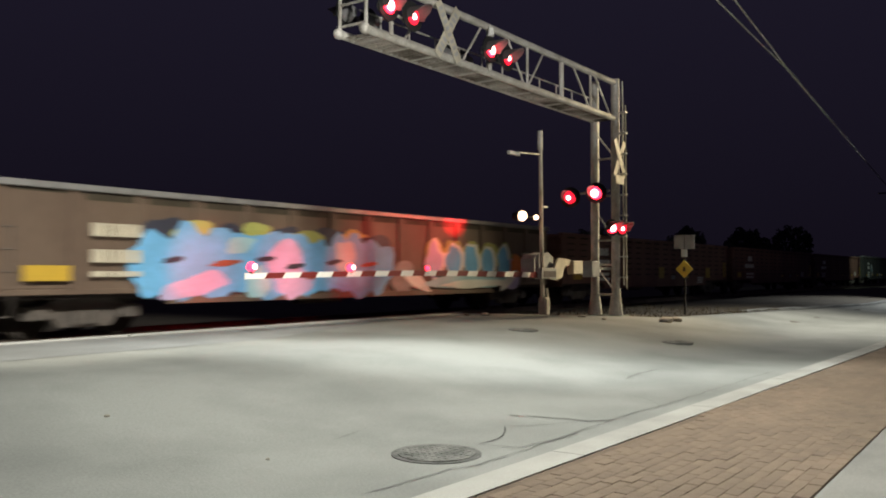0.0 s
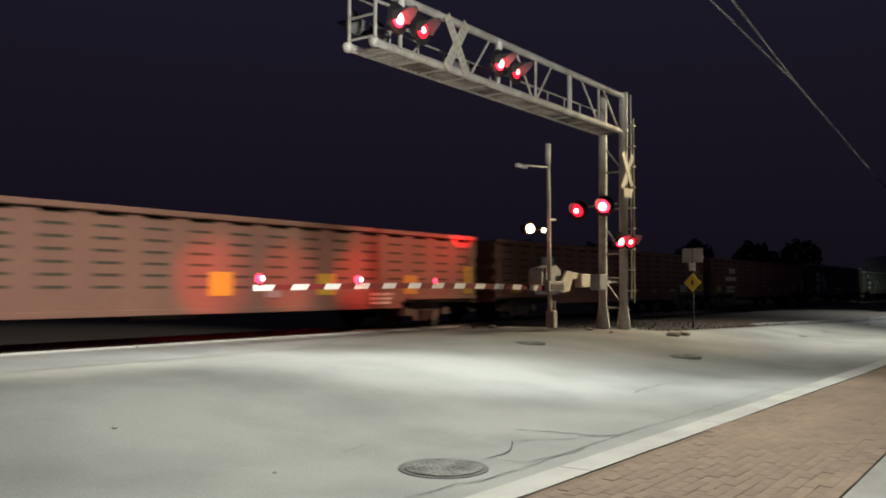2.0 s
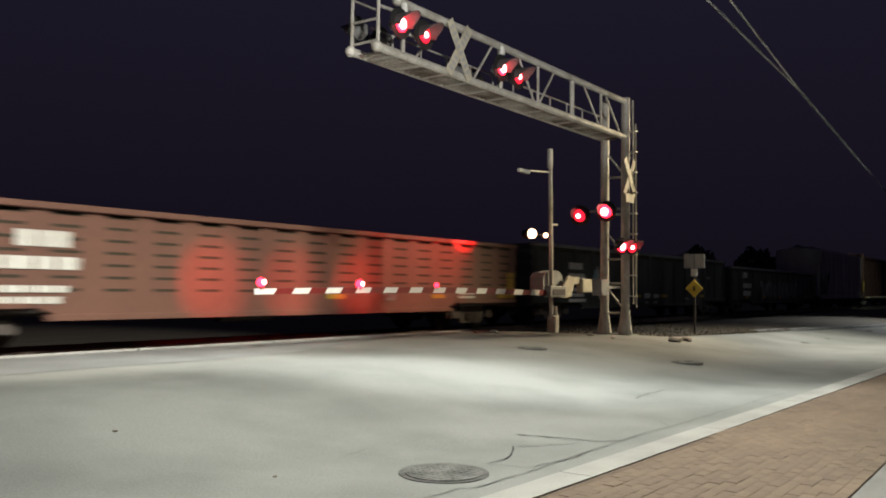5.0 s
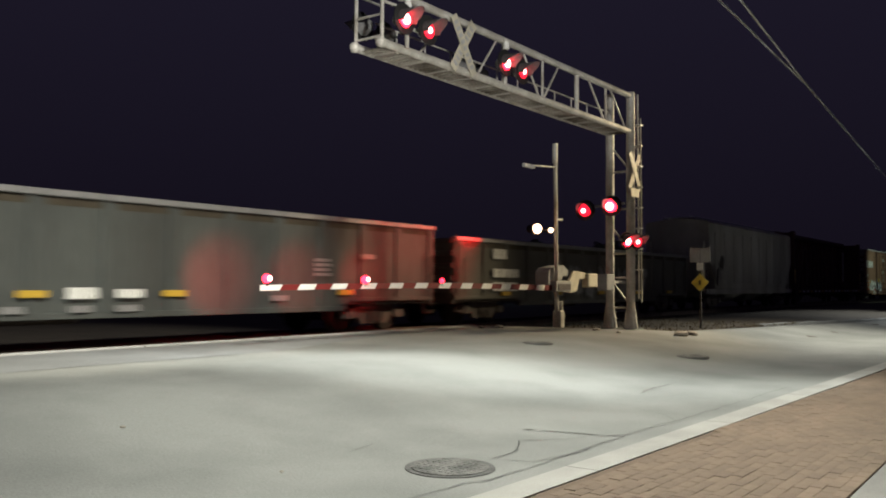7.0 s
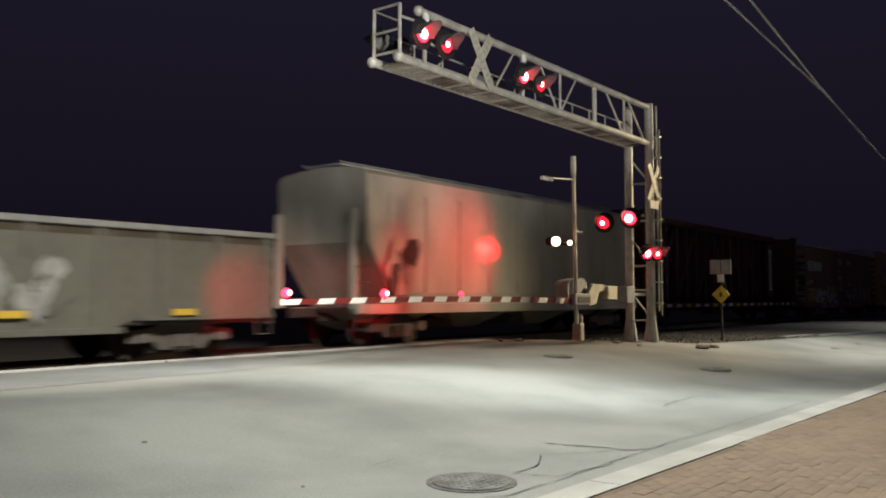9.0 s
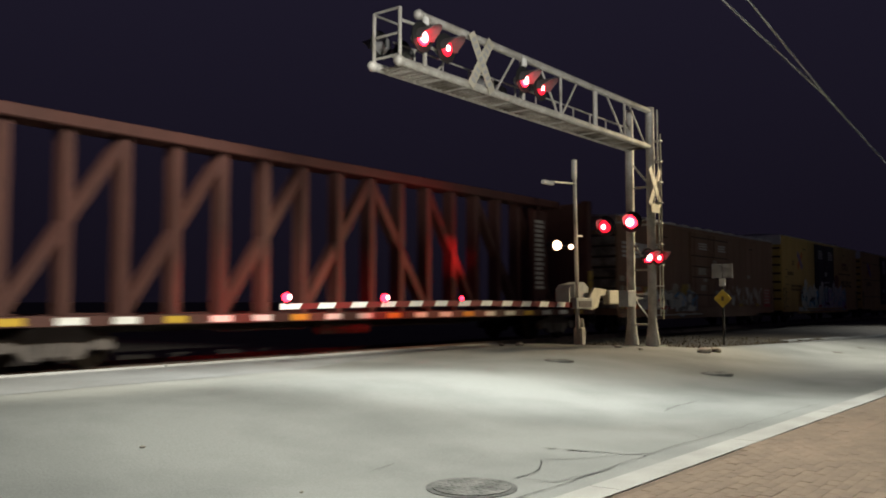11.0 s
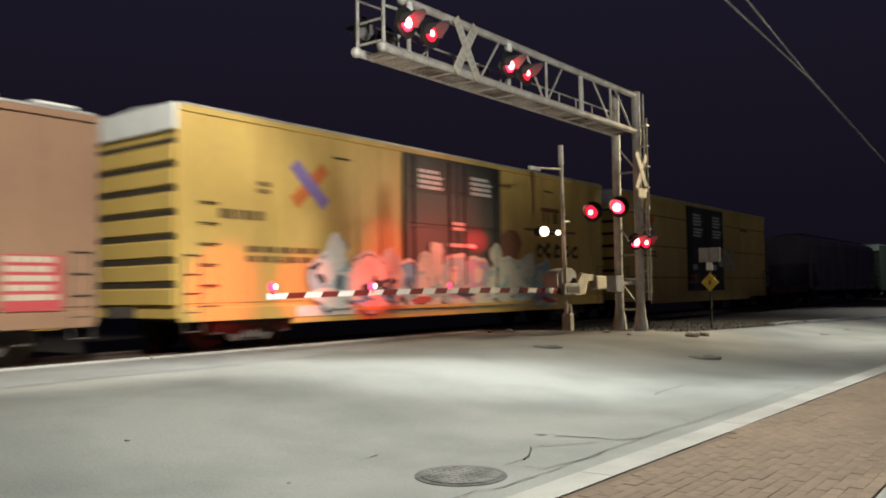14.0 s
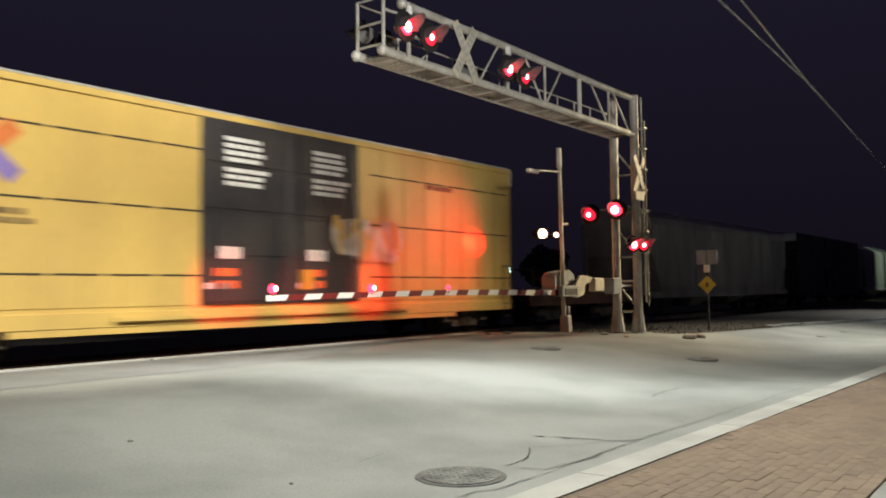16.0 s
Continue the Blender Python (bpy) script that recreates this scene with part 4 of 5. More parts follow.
def gondola(q0, q1, material, label, z0=0.7, z1=2.75, slots=False, group="open gondola cars"):
    L = q1 - q0
    car = start_car("gondola_car", q0, label, L, group)
    for s in (-1, 1):
        bm = bmesh.new()
        prism(bm, ((0, z0 + 0.2), (3.1, z0 + 0.2), (3.7, z0), (L - 3.7, z0), (L - 3.1, z0 + 0.2), (L, z0 + 0.2), (L, z1 - 0.02), (0, z1 - 0.02)), s * W2 - 0.03, s * W2 + 0.03)
        part("side_wall", bm, material, car)
    for x in (0.0, L - 0.08):
        part("end_wall", B(x, x + 0.08, -W2 + 0.03, W2 - 0.03, z0, z1 - 0.05), material, car)
        sgn = -1 if x < 1 else 1
        for k in range(5):
            zz = z0 + 0.3 + k * 0.36
            xa = x - 0.09 if sgn < 0 else x + 0.08
            part("end_rib", B(xa, xa + 0.09, -W2, W2, zz, zz + 0.15, bevel=0.02), material, car)
    part("floor", B(0.08, L - 0.08, -W2 + 0.03, W2 - 0.03, z0 + 0.05, z0 + 0.15), "under", car)
    part("load", B(0.1, L - 0.1, -W2 + 0.05, W2 - 0.05, z0 + 0.2, z1 - 0.55), "soil", car, "dark load inside the car")
    for s in (-1, 1):
        part("top_chord", B(-0.02, L + 0.02, s * W2 - 0.1, s * W2 + 0.1, z1 - 0.12, z1, bevel=0.015), material if slots else "signback", car, "worn top chord")
        part("side_sill", B(3.5, L - 3.5, s * W2 - 0.07, s * W2 + 0.07, z0 - 0.1, z0 + 0.02, bevel=0.01), material, car)
        for a, b in ((0, 3.2), (L - 3.2, L)):
            part("end_sill", B(a, b, s * W2 - 0.06, s * W2 + 0.06, z0 + 0.12, z0 + 0.22, bevel=0.01), material, car)
    n = 18 if slots else 14
    for i in range(n + 1):
        x = 0.2 + (L - 0.4) * i / n
        if slots:
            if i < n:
                # flat dark slabs on the wall paint the shade of pressed slots
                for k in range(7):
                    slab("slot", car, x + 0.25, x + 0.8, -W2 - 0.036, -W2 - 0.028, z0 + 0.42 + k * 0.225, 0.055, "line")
        else:
            part("side_post", B(x - 0.07, x + 0.07, -W2 - 0.075, -W2 - 0.03, z0 + (0.2 if x < 3.7 or x > L - 3.7 else 0), z1 - 0.1, bevel=0.015), material, car)
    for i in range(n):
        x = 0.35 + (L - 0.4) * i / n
        # dark strip laid on the wall just under the top chord
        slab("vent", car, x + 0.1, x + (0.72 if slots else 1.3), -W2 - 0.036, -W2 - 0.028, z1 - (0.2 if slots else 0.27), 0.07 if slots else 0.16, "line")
    running_gear(car, L)
    return car


def rib_end(car, x, out, z0, z1, n, material, pale, panel="endwhite"):
    part("end_wall", B(x if out > 0 else x - 0.06, x + 0.06 if out > 0 else x, -W2, W2, z0, z1), material, car)
    step = (z1 - z0 - 0.9) / n
    for k in range(n):
        zz = z0 + 0.25 + k * step
        a, b = (x - 0.13, x - 0.055) if out < 0 else (x + 0.055, x + 0.13)
        part("end_rib", B(a, b, -W2 + 0.06, W2 - 0.03, zz, zz + step * 0.72, bevel=0.025), panel if panel == "endgrey" else material, car)
        # dark slab between ribs: the groove's shade put into colour
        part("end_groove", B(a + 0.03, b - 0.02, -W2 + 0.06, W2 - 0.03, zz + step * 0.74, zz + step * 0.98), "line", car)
    if pale:
        a, b = (x - 0.15, x - 0.055) if out < 0 else (x + 0.055, x + 0.15)
        part("end_panel", B(a, b, -W2 + 0.01, W2 - 0.01, z1 - 0.5, z1 + 0.03, bevel=0.01), panel, car, "pale upper end panel")


def boxcar(q0, q1, material, door_material, top, label, d0, d1, pale=True, logo=False, seam=True):
    L = q1 - q0
    car = start_car("boxcar", q0, label, L, "boxcars of the train")
    z0, z1 = 0.72, top - 0.1
    for s in (-1, 1):
        bm = B(0, L, -W2 if s < 0 else W2 - 0.04, -W2 + 0.04 if s < 0 else W2, z0, z1)
        part("side_wall", bm, material, car)
    panels = [(0.05, d0 - 0.08), (d1 + 0.08, L - 0.05)]
    for a, b in panels:
        k = 8
        for i in range(k):
            xa, xb = a + (b - a) * i / k, a + (b - a) * (i + 1) / k
            part("side_panel", B(xa + 0.01, xb - 0.01, -W2 - 0.02, -W2, z0 + 0.28, z1 - 0.14, bevel=0.012), material, car)
    # doors
    dm = (d0 + d1) / 2
    for a, b in ((d0, dm - 0.006), (dm + 0.006, d1)):
        d = part("door", B(a, b, -W2 - 0.07, -W2 - 0.005, z0 + 0.28, z1 - 0.12, bevel=0.015), door_material, car, "tall plug door")
        h3 = (z1 - z0 - 0.4) / 4
        for k in range(4):
            zz = z0 + 0.3 + h3 * k
            part("door_panel", B(a + 0.06, b - 0.06, -W2 - 0.095, -W2 - 0.068, zz + 0.04, zz + h3 - 0.05, bevel=0.015), door_material, d)
        for xx in (a + 0.35, b - 0.35):
            part("door_rod", T((xx, -W2 - 0.12, z0 + 0.32), (xx, -W2 - 0.12, z1 - 0.2), 0.022, n=8), door_material, d)
    # sills, rails, roof
    part("side_sill", B(0.0, L, -W2 - 0.05, -W2 + 0.05, z0 - 0.08, z0 + 0.2, bevel=0.01), material, car)
    part("door_track", B(d0 - 1.9, d1 + 1.9, -W2 - 0.14, -W2 - 0.05, z0 + 0.02, z0 + 0.1), material, car)
    part("lower_sill", B(2.9, L - 2.9, -W2 - 0.03, -W2 + 0.04, z0 - 0.2, z0 - 0.08), material, car)
    part("roof_rail", B(0, L, -W2 - 0.06, -W2 + 0.06, z1 - 0.13, z1 + 0.0, bevel=0.01), material, car)
    bm = bmesh.new()
    prism(bm, ((0, 0), (L, 0), (L, 0.02), (0, 0.02)), -W2, W2)
    for v in bm.verts:
        v.co.z += z1
    part("roof_base", bm, "roofpale" if pale else material, car)
    n = 16
    for i in range(n):
        xa, xb = L * i / n, L * (i + 1) / n
        bm = bmesh.new()
        vs = [bm.verts.new((x, y, z)) for x in (xa + 0.02, xb - 0.02) for y, z in ((-W2 - 0.03, z1 + 0.01), (0, z1 + 0.12), (W2 + 0.03, z1 + 0.01))]
        bm.faces.new((vs[0], vs[3], vs[4], vs[1]))
        bm.faces.new((vs[1], vs[4], vs[5], vs[2]))
        ms = bmesh.ops.extrude_face_region(bm, geom=bm.faces[:])
        for v in ms["geom"]:
            if isinstance(v, bmesh.types.BMVert):
                v.co.z += 0.04
        part("roof_panel", bm, "roofpale" if pale else material, car)
    part("far_eave", B(0, L, W2 - 0.06, W2 + 0.06, z1 - 0.13, z1), material, car)
    panel = "endgrey" if material == "box" else "endwhite"
    rib_end(car, 0.0, -1, z0, z1, 7, material, pale, panel)
    rib_end(car, L, 1, z0, z1, 7, material, pale, panel)
    if seam:
        for zz in (z0 + 0.86, z0 + 2.16, z0 + 3.42):
            for a, b in panels:
                x = a + 0.4
                while x < b - 0.8:
                    slab("seam", car, x, x + 0.95, -W2 - 0.03, -W2 - 0.019, zz, 0.035, "line")
                    x += 1.06
    if logo:
        bm1, bm2 = bmesh.new(), bmesh.new()
        for bmx, s in ((bm1, 1), (bm2, -1)):
            box(bmx, -0.66, 0.66, -0.004, 0, -0.16, 0.16)
        for bmx, s, m in ((bm1, 1, "purple"), (bm2, -1, "orange")):
            p = part("emblem_bar", bmx, m, car, "crossed orange and purple emblem bar")
            p.matrix_basis = pose(d0 * 0.51 - (0.9 if seam else 0), -W2 - 0.03 - (0.006 if s > 0 else 0), z0 + 2.93, 0, 42 * s, 0)
    running_gear(car, L)
    return car


def centre_beam(q0, q1, label):
    L = q1 - q0
    car = start_car("centre_beam_car", q0, label, L)
    zd, zt = 0.95, 4.82
    part("deck", B(0, L, -W2, W2, zd - 0.12, zd, bevel=0.01), "beam", car)
    for s in (-1, 1):
        part("side_sill", B(0, L, s * W2 - 0.05, s * W2 + 0.05, zd - 0.16, zd + 0.03, bevel=0.01), "beam", car)
    part("top_chord", B(0.2, L - 0.2, -0.35, 0.35, zt - 0.26, zt, bevel=0.03), "beam", car)
    xs = [0.31 + 1.21 * i for i in range(18)]
    for x in xs[1:-1]:
        part("post", B(x - 0.11, x + 0.11, -0.2, 0.2, zd, zt - 0.26, bevel=0.02), "beam", car)
    for lo, hi in ((1, 0), (1, 3), (3, 5), (5, 7), (7, 9), (11, 9), (13, 11), (15, 13), (17, 15)):
        bm = bmesh.new()
        a, b = xs[lo], xs[hi]
        prism(bm, ((a - 0.14, zd), (a + 0.14, zd), (b + 0.14, zt - 0.3), (b - 0.14, zt - 0.3)), -0.14, 0.14)
        part("diagonal", bm, "beam", car)
    for x in (0.0, L - 0.35):
        part("bulkhead", B(x + 0.1, x + 0.25, -W2 + 0.15, W2 - 0.15, zd, zt - 0.12), "beam", car)
        for y in (-W2 + 0.02, W2 - 0.3):
            part("bulkhead_post", B(x, x + 0.35, y, y + 0.28, zd, zt - 0.05, bevel=0.03), "beam", car)
    part("safety_panel", B(0.02, 0.33, -W2 + 0.005, -W2 + 0.016, zd + 0.45, zd + 1.35), "reflect", car, "yellow reflective panel")
    part("safety_panel", B(L - 0.33, L - 0.02, -W2 + 0.005, -W2 + 0.016, zd + 0.45, zd + 1.35), "reflect", car, "yellow reflective panel")
    x = 0.8
    k = 0
    while x < L - 0.8:
        part("reflector", B(x, x + 0.5, -W2 - 0.06, -W2 - 0.051, zd - 0.13, zd + 0.0), "reflect" if k % 3 == 0 else "chalk", car, "reflective strip on the deck edge")
        x += 1.05
        k += 1
    bars(car, L - 2.3, 4.0, 0.6, 0.1, 15, "chalk", -0.6, 5)
    part("name_panel", B(L - 2.4, L - 1.5, -0.58, -0.4, zd + 0.3, zt - 0.5), "beam", car)
    running_gear(car, L)
    return car


def hopper(q0, q1, label, material="hopper", boxy=False):
    L = q1 - q0
    car = start_car("covered_hopper_car", q0, label, L, "covered hopper cars")
    z0, z1 = 0.95, 4.55
    shoulder, eave = (4.28, 4.4) if boxy else (3.9, 4.22)
    prof = ((-1.55, z0), (-1.62, z0 + 0.4), (-1.64, 2.6), (-1.62, shoulder), (-1.5, eave), (-0.9, z1 - 0.06), (0, z1), (0.9, z1 - 0.06), (1.5, eave), (1.62, shoulder), (1.64, 2.6), (1.62, z0 + 0.4), (1.55, z0))
    bm = bmesh.new()
    rows = []
    for x in (0.35, L * 0.25, L * 0.5, L * 0.75, L - 0.35):
        row = []
        for y, z in prof:
            inset = 0
            if x < 1 or x > L - 1:
                inset = 1.2 * max(0, (2.7 - z) / 1.75)
            row.append(bm.verts.new((x + (inset if x < L / 2 else -inset), y, z)))
        rows.append(row)
    for r, s in zip(rows, rows[1:]):
        for k in range(len(prof) - 1):
            bm.faces.new((r[k], s[k], s[k + 1], r[k + 1]))
    for r in (rows[0], rows[-1]):
        for k in range(len(prof) // 2):
            j = len(prof) - 1 - k
            if k + 1 < j:
                bm.faces.new((r[k], r[k + 1], r[j - 1], r[j])) if j - 1 != k + 1 else bm.faces.new((r[k], r[k + 1], r[j]))
    bmesh.ops.recalc_face_normals(bm, faces=bm.faces[:])
    part("body", bm, material, car, smooth=False)
    for i in range(10):
        x = 1.2 + (L - 2.4) * i / 9
        part("side_post", B(x - 0.03, x + 0.03, -1.652, -1.6, z0 + 0.42, 3.9, bevel=0.008), material, car, "flush side seam")
    part("side_sill", B(0.1, L - 0.1, -1.6, -1.45, z0 - 0.15, z0 + 0.12, bevel=0.02), material, car)
    for x in (0.1, L - 0.3):
        for y in (-1.45, 1.3):
            part("end_post", B(x, x + 0.18, y, y + 0.15, z0, 3.4), material, car)
    part("walkway", B(0.4, L - 0.4, -0.65, 0.65, z1 + 0.03, z1 + 0.07), "roofpale", car, "roof walkway grating")
    for s in (-1, 1):
        part("walkway_rail", T((0.4, s * 0.68, z1 + 0.1), (L - 0.4, s * 0.68, z1 + 0.1), 0.025, n=8), "roofpale", car)
    for i in range(4):
        x = L * (i + 0.5) / 4
        bm = bmesh.new()
        vs = [bm.verts.new((x + dx, y, z)) for z, w in ((z0, 1.9), (0.35, 0.5)) for dx, y in ((-w, -1.3 if w > 1 else -0.5), (w, -1.3 if w > 1 else -0.5), (w, 1.3 if w > 1 else 0.5), (-w, 1.3 if w > 1 else 0.5))]
        for q in ((0, 1, 5, 4), (1, 2, 6, 5), (2, 3, 7, 6), (3, 0, 4, 7), (4, 5, 6, 7)):
            bm.faces.new([vs[k] for k in q])
        part("discharge_hopper", bm, material, car)
    running_gear(car, L)
    return car


def flat_car(q0, q1, label):
    L = q1 - q0
    car = start_car("flat_car", q0, label, L)
    part("deck", B(0, L, -W2 + 0.1, W2 - 0.1, 0.85, 1.1, bevel=0.02), "under", car)
    part("side_sill", B(0, L, -W2 + 0.04, -W2 + 0.12, 0.7, 1.14, bevel=0.01), "rust", car)
    part("handrail", T((0.3, -W2 + 0.1, 1.9), (0.3, W2 - 0.1, 1.9), 0.03), "truckgrime", car)
    for y in (-W2 + 0.15, W2 - 0.15):
        part("rail_post", T((0.3, y, 1.1), (0.3, y, 1.9), 0.03), "truckgrime", car)
    running_gear(car, L)
    return car


def build_train():
    c = gondola(6.5, 25.4, "tan", "tan-brown gondola car covered in pale blue graffiti", 0.68, 2.78)
    part("end_panel", B(0.1, 1.75, -W2 - 0.04, -W2 - 0.031, 0.92, 2.6), "tan", c, "darker end bay")
    for k in range(9):
        x = 3.4 + 0.78 * k
        part("graffiti", blob(x, 2.0 - 0.05 * (k % 3), 0.6, 0.28, 0.1, 130 + k, -W2 - 0.078 - 0.0006 * (k % 3)), "lime" if k % 2 else "ink", c)
    for k in range(10):
        x = 3.3 + 0.72 * k
        part("graffiti", blob(x, 1.32 + 0.06 * (k % 2), 0.7, 0.66 + 0.06 * (k % 3), 0.12, 100 + k, -W2 - 0.08 - 0.0008 * (k % 4)), "sky", c)
    for k, (x, zz, rx, rz, col) in enumerate(((4.2, 0.95, 0.8, 0.24, "pink"), (6.6, 1.45, 0.55, 0.5, "pink"), (7.0, 0.95, 0.6, 0.3, "pink"), (5.3, 1.8, 0.4, 0.2, "teal"), (8.6, 1.6, 0.35, 0.4, "teal"), (9.4, 1.0, 0.45, 0.3, "sky"), (7.7, 1.5, 0.3, 0.45, "sky"), (5.8, 1.0, 0.35, 0.4, "teal"))):
        part("graffiti", blob(x, zz, rx, rz, 0.2, 150 + k, -W2 - 0.086 - 0.001 * k), col, c)
    for k, (x, zz, rx) in enumerate(((4.9, 1.4, 0.4), (6.0, 1.5, 0.3), (6.9, 1.35, 0.3), (7.4, 1.1, 0.18), (8.2, 1.45, 0.3), (3.6, 1.45, 0.25), (9.5, 1.4, 0.3))):
        part("graffiti", blob(x, zz, rx, 0.055, 0.1, 170 + k, -W2 - 0.1 - 0.0005 * k), "ink" if k % 3 else "maroon", c)
    part("graffiti", blob(10.9, 1.1, 0.5, 0.4, 0.4, 180.0, -W2 - 0.082), "faded", c)
    part("graffiti", blob(11.5, 0.95, 0.6, 0.18, -0.4, 182.0, -W2 - 0.09), "chalk", c)
    for k in range(5):
        x = 12.35 + 0.92 * k
        col = "pink" if k == 0 else "sky"
        part("graffiti", blob(x - 0.04, 1.72, 0.5, 0.42, 0.0, 190 + k, -W2 - 0.08 - 0.0006 * (k % 2)), "lime", c)
        part("graffiti", blob(x + 0.02, 1.52, 0.47, 0.56, 0.15, 195 + k, -W2 - 0.083 - 0.0006 * (k % 2)), "chalk", c)
        part("graffiti", blob(x - 0.05, 1.5, 0.36, 0.5, 0.15, 195 + k, -W2 - 0.086), col, c)
        part("graffiti", blob(x + 0.12, 1.08, 0.2, 0.06, -0.3, 200 + k, -W2 - 0.09), "ink", c)
    part("graffiti", blob(14.2, 0.9, 2.3, 0.2, 0.0, 206.0, -W2 - 0.093), "teal", c)
    part("graffiti", blob(14.4, 0.86, 1.7, 0.13, 0.02, 3.0, -W2 - 0.112), "chalk", c)
    part("graffiti", blob(16.6, 1.2, 0.62, 0.5, 0.3, 5.0, -W2 - 0.085), "pink", c)
    part("graffiti", blob(16.75, 1.45, 0.4, 0.3, -0.3, 7.0, -W2 - 0.09), "orange", c)
    part("graffiti", blob(16.3, 0.98, 0.6, 0.16, 0.5, 9.0, -W2 - 0.115), "chalk", c)
    for zz, h in ((2.1, 0.24), (1.62, 0.24), (1.22, 0.1)):
        bars(c, 1.85, zz, 1.05, h, 1, "cream", -W2 - 0.12, 2)
    part("warning_plate", B(0.6, 1.45, -W2 - 0.13, -W2 - 0.115, 1.05, 1.32), "reflect", c, "yellow reflective plate")
    part("warning_plate", B(17.9, 18.5, -W2 - 0.13, -W2 - 0.115, 1.25, 1.52), "reflect", c, "yellow reflective plate")
    bars(c, 17.1, 1.85, 0.45, 0.1, 4, "cream", -W2 - 0.12, 3)
    for k, (a, b) in enumerate(((26.5, 45.45), (46.5, 65.35), (66.4, 85.25))):
        c = gondola(a, b, "rust", "red-brown gondola car with pressed slots in its sides", 0.68, 2.64, True)
        part("safety_panel", B(18.3, 18.72, -W2 - 0.05, -W2 - 0.04, 0.95, 1.75), "reflect", c, "yellow reflective panel")
        part("safety_panel", B(0.9, 1.55, -W2 - 0.05, -W2 - 0.04, 0.95, 1.22), "reflect", c, "yellow reflective panel")
        bars(c, 2.9, 2.15, 1.0, 0.28, 1, "chalk", -W2 - 0.05, k)
        bars(c, 2.3, 1.7, 2.0, 0.22, 1, "chalk", -W2 - 0.05, k + 9)
        bars(c, 2.5, 1.2, 1.6, 0.12, 2, "chalk", -W2 - 0.05, k + 5)
        bars(c, 12.4 if k else 10.7, 1.08, 0.5, 0.18, 1, "signback", -W2 - 0.05, k + 5)
        bars(c, 15.7 if k else 14.2, 1.24 if k else 0.99, 0.9, 0.07, 3, "chalk", -W2 - 0.05, k + 15)
        for x in (10.3, 14.4, 17.8) if k else (9.2, 12.3, 15.5):
            part("reflector", B(x, x + 0.6, -W2 - 0.05, -W2 - 0.04, 0.95, 1.06 if k else 1.45), "reflect", c, "yellow reflective strip")
    c = gondola(86.3, 105.9, "sage", "grey-green ribbed gondola car with white lettering", 0.66, 2.82)
    for x in (2.0, 5.1, 8.2, 11.0, 15.8):
        part("reflector", B(x, x + 0.5, -W2 - 0.12, -W2 - 0.07, 0.95, 1.07), "reflect", c, "yellow reflective strip")
    for x, zz in ((9.1, 0.8), (10.0, 0.8), (7.9, 0.8), (13.7, 0.95), (16.6, 1.95)):
        bars(c, x, zz, 0.5, 0.12, 1, "signback", -W2 - 0.12, int(x * 7))
    bars(c, 2.4, 2.2, 1.3, 0.24, 2, "chalk", -W2 - 0.12, 21)
    bars(c, 2.4, 1.3, 1.3, 0.12, 3, "chalk", -W2 - 0.12, 22)
    bars(c, 9.05, 1.12, 0.6, 0.2, 1, "chalk", -W2 - 0.12, 23)
    bars(c, 10.0, 1.09, 0.6, 0.16, 1, "chalk", -W2 - 0.12, 24)
    bars(c, 15.0, 1.8, 0.6, 0.07, 4, "signback", -W2 - 0.12, 25)
    graffiti(c, 4.4, 5.4, 0.85, 2.2, ("sage", "teal", "chalk", "faded"), 1, 31, 0.08)
    c = gondola(106.9, 125.0, "olive", "grey-green ribbed gondola car with pale graffiti", 0.66, 2.6)
    for x in (2.4, 5.7, 9.0, 12.3, 15.6):
        part("reflector", B(x, x + 0.5, -W2 - 0.12, -W2 - 0.07, 0.88, 1.0), "reflect", c, "yellow reflective strip")
    bars(c, 1.9, 2.3, 0.8, 0.3, 1, "chalk", -W2 - 0.12, 26)
    bars(c, 1.9, 1.7, 1.6, 0.26, 2, "chalk", -W2 - 0.12, 27)
    graffiti(c, 5.2, 13.5, 0.75, 1.95, ("olive", "faded", "signback", "faded"), 9, 12, 0.08)
    c = hopper(127.5, 143.1, "pale grey covered hopper car with faded graffiti", boxy=True)
    graffiti(c, 1.2, 2.3, 1.2, 2.9, ("hopper", "under", "faded", "under"), 1, 16, 0.16)
    centre_beam(144.0, 165.1, "red-brown centre-beam flat car with open truss")
    c = boxcar(167.05, 185.55, "box", "box", 4.52, "brown boxcar with white lettering and low graffiti", 6.8, 11.5, pale=True, seam=False)
    for k in range(4):
        slab("lettering", c, 0.27, 1.72, -W2 - 0.034, -W2 - 0.03, 2.9 + 0.165 * k, 0.105, "chalk")
    for x, w in ((1.74, 0.5), (2.3, 0.52), (2.88, 0.6)):
        slab("lettering", c, x, x + w, -W2 - 0.035, -W2 - 0.03, 2.92, 0.56, "chalk")
        slab("lettering", c, x + w * 0.42, x + w * 0.54, -W2 - 0.039, -W2 - 0.035, 2.92, 0.14, "box")
    slab("notice", c, 0.62, 1.36, -W2 - 0.034, -W2 - 0.03, 2.12, 0.22, "cream")
    for zz, h in ((2.0, 0.2), (1.62, 0.2), (1.3, 0.16)):
        bars(c, 0.05, zz + h, 0.48, h, 1, "cream", -W2 - 0.03, 47)
    slab("reflector", c, 0.08, 0.5, -W2 - 0.035, -W2 - 0.03, 0.98, 0.28, "reflect")
    bars(c, 7.7, 3.83, 1.15, 0.07, 3, "chalk", -W2 - 0.105, 43)
    bars(c, 10.05, 3.83, 1.15, 0.07, 3, "chalk", -W2 - 0.105, 44)
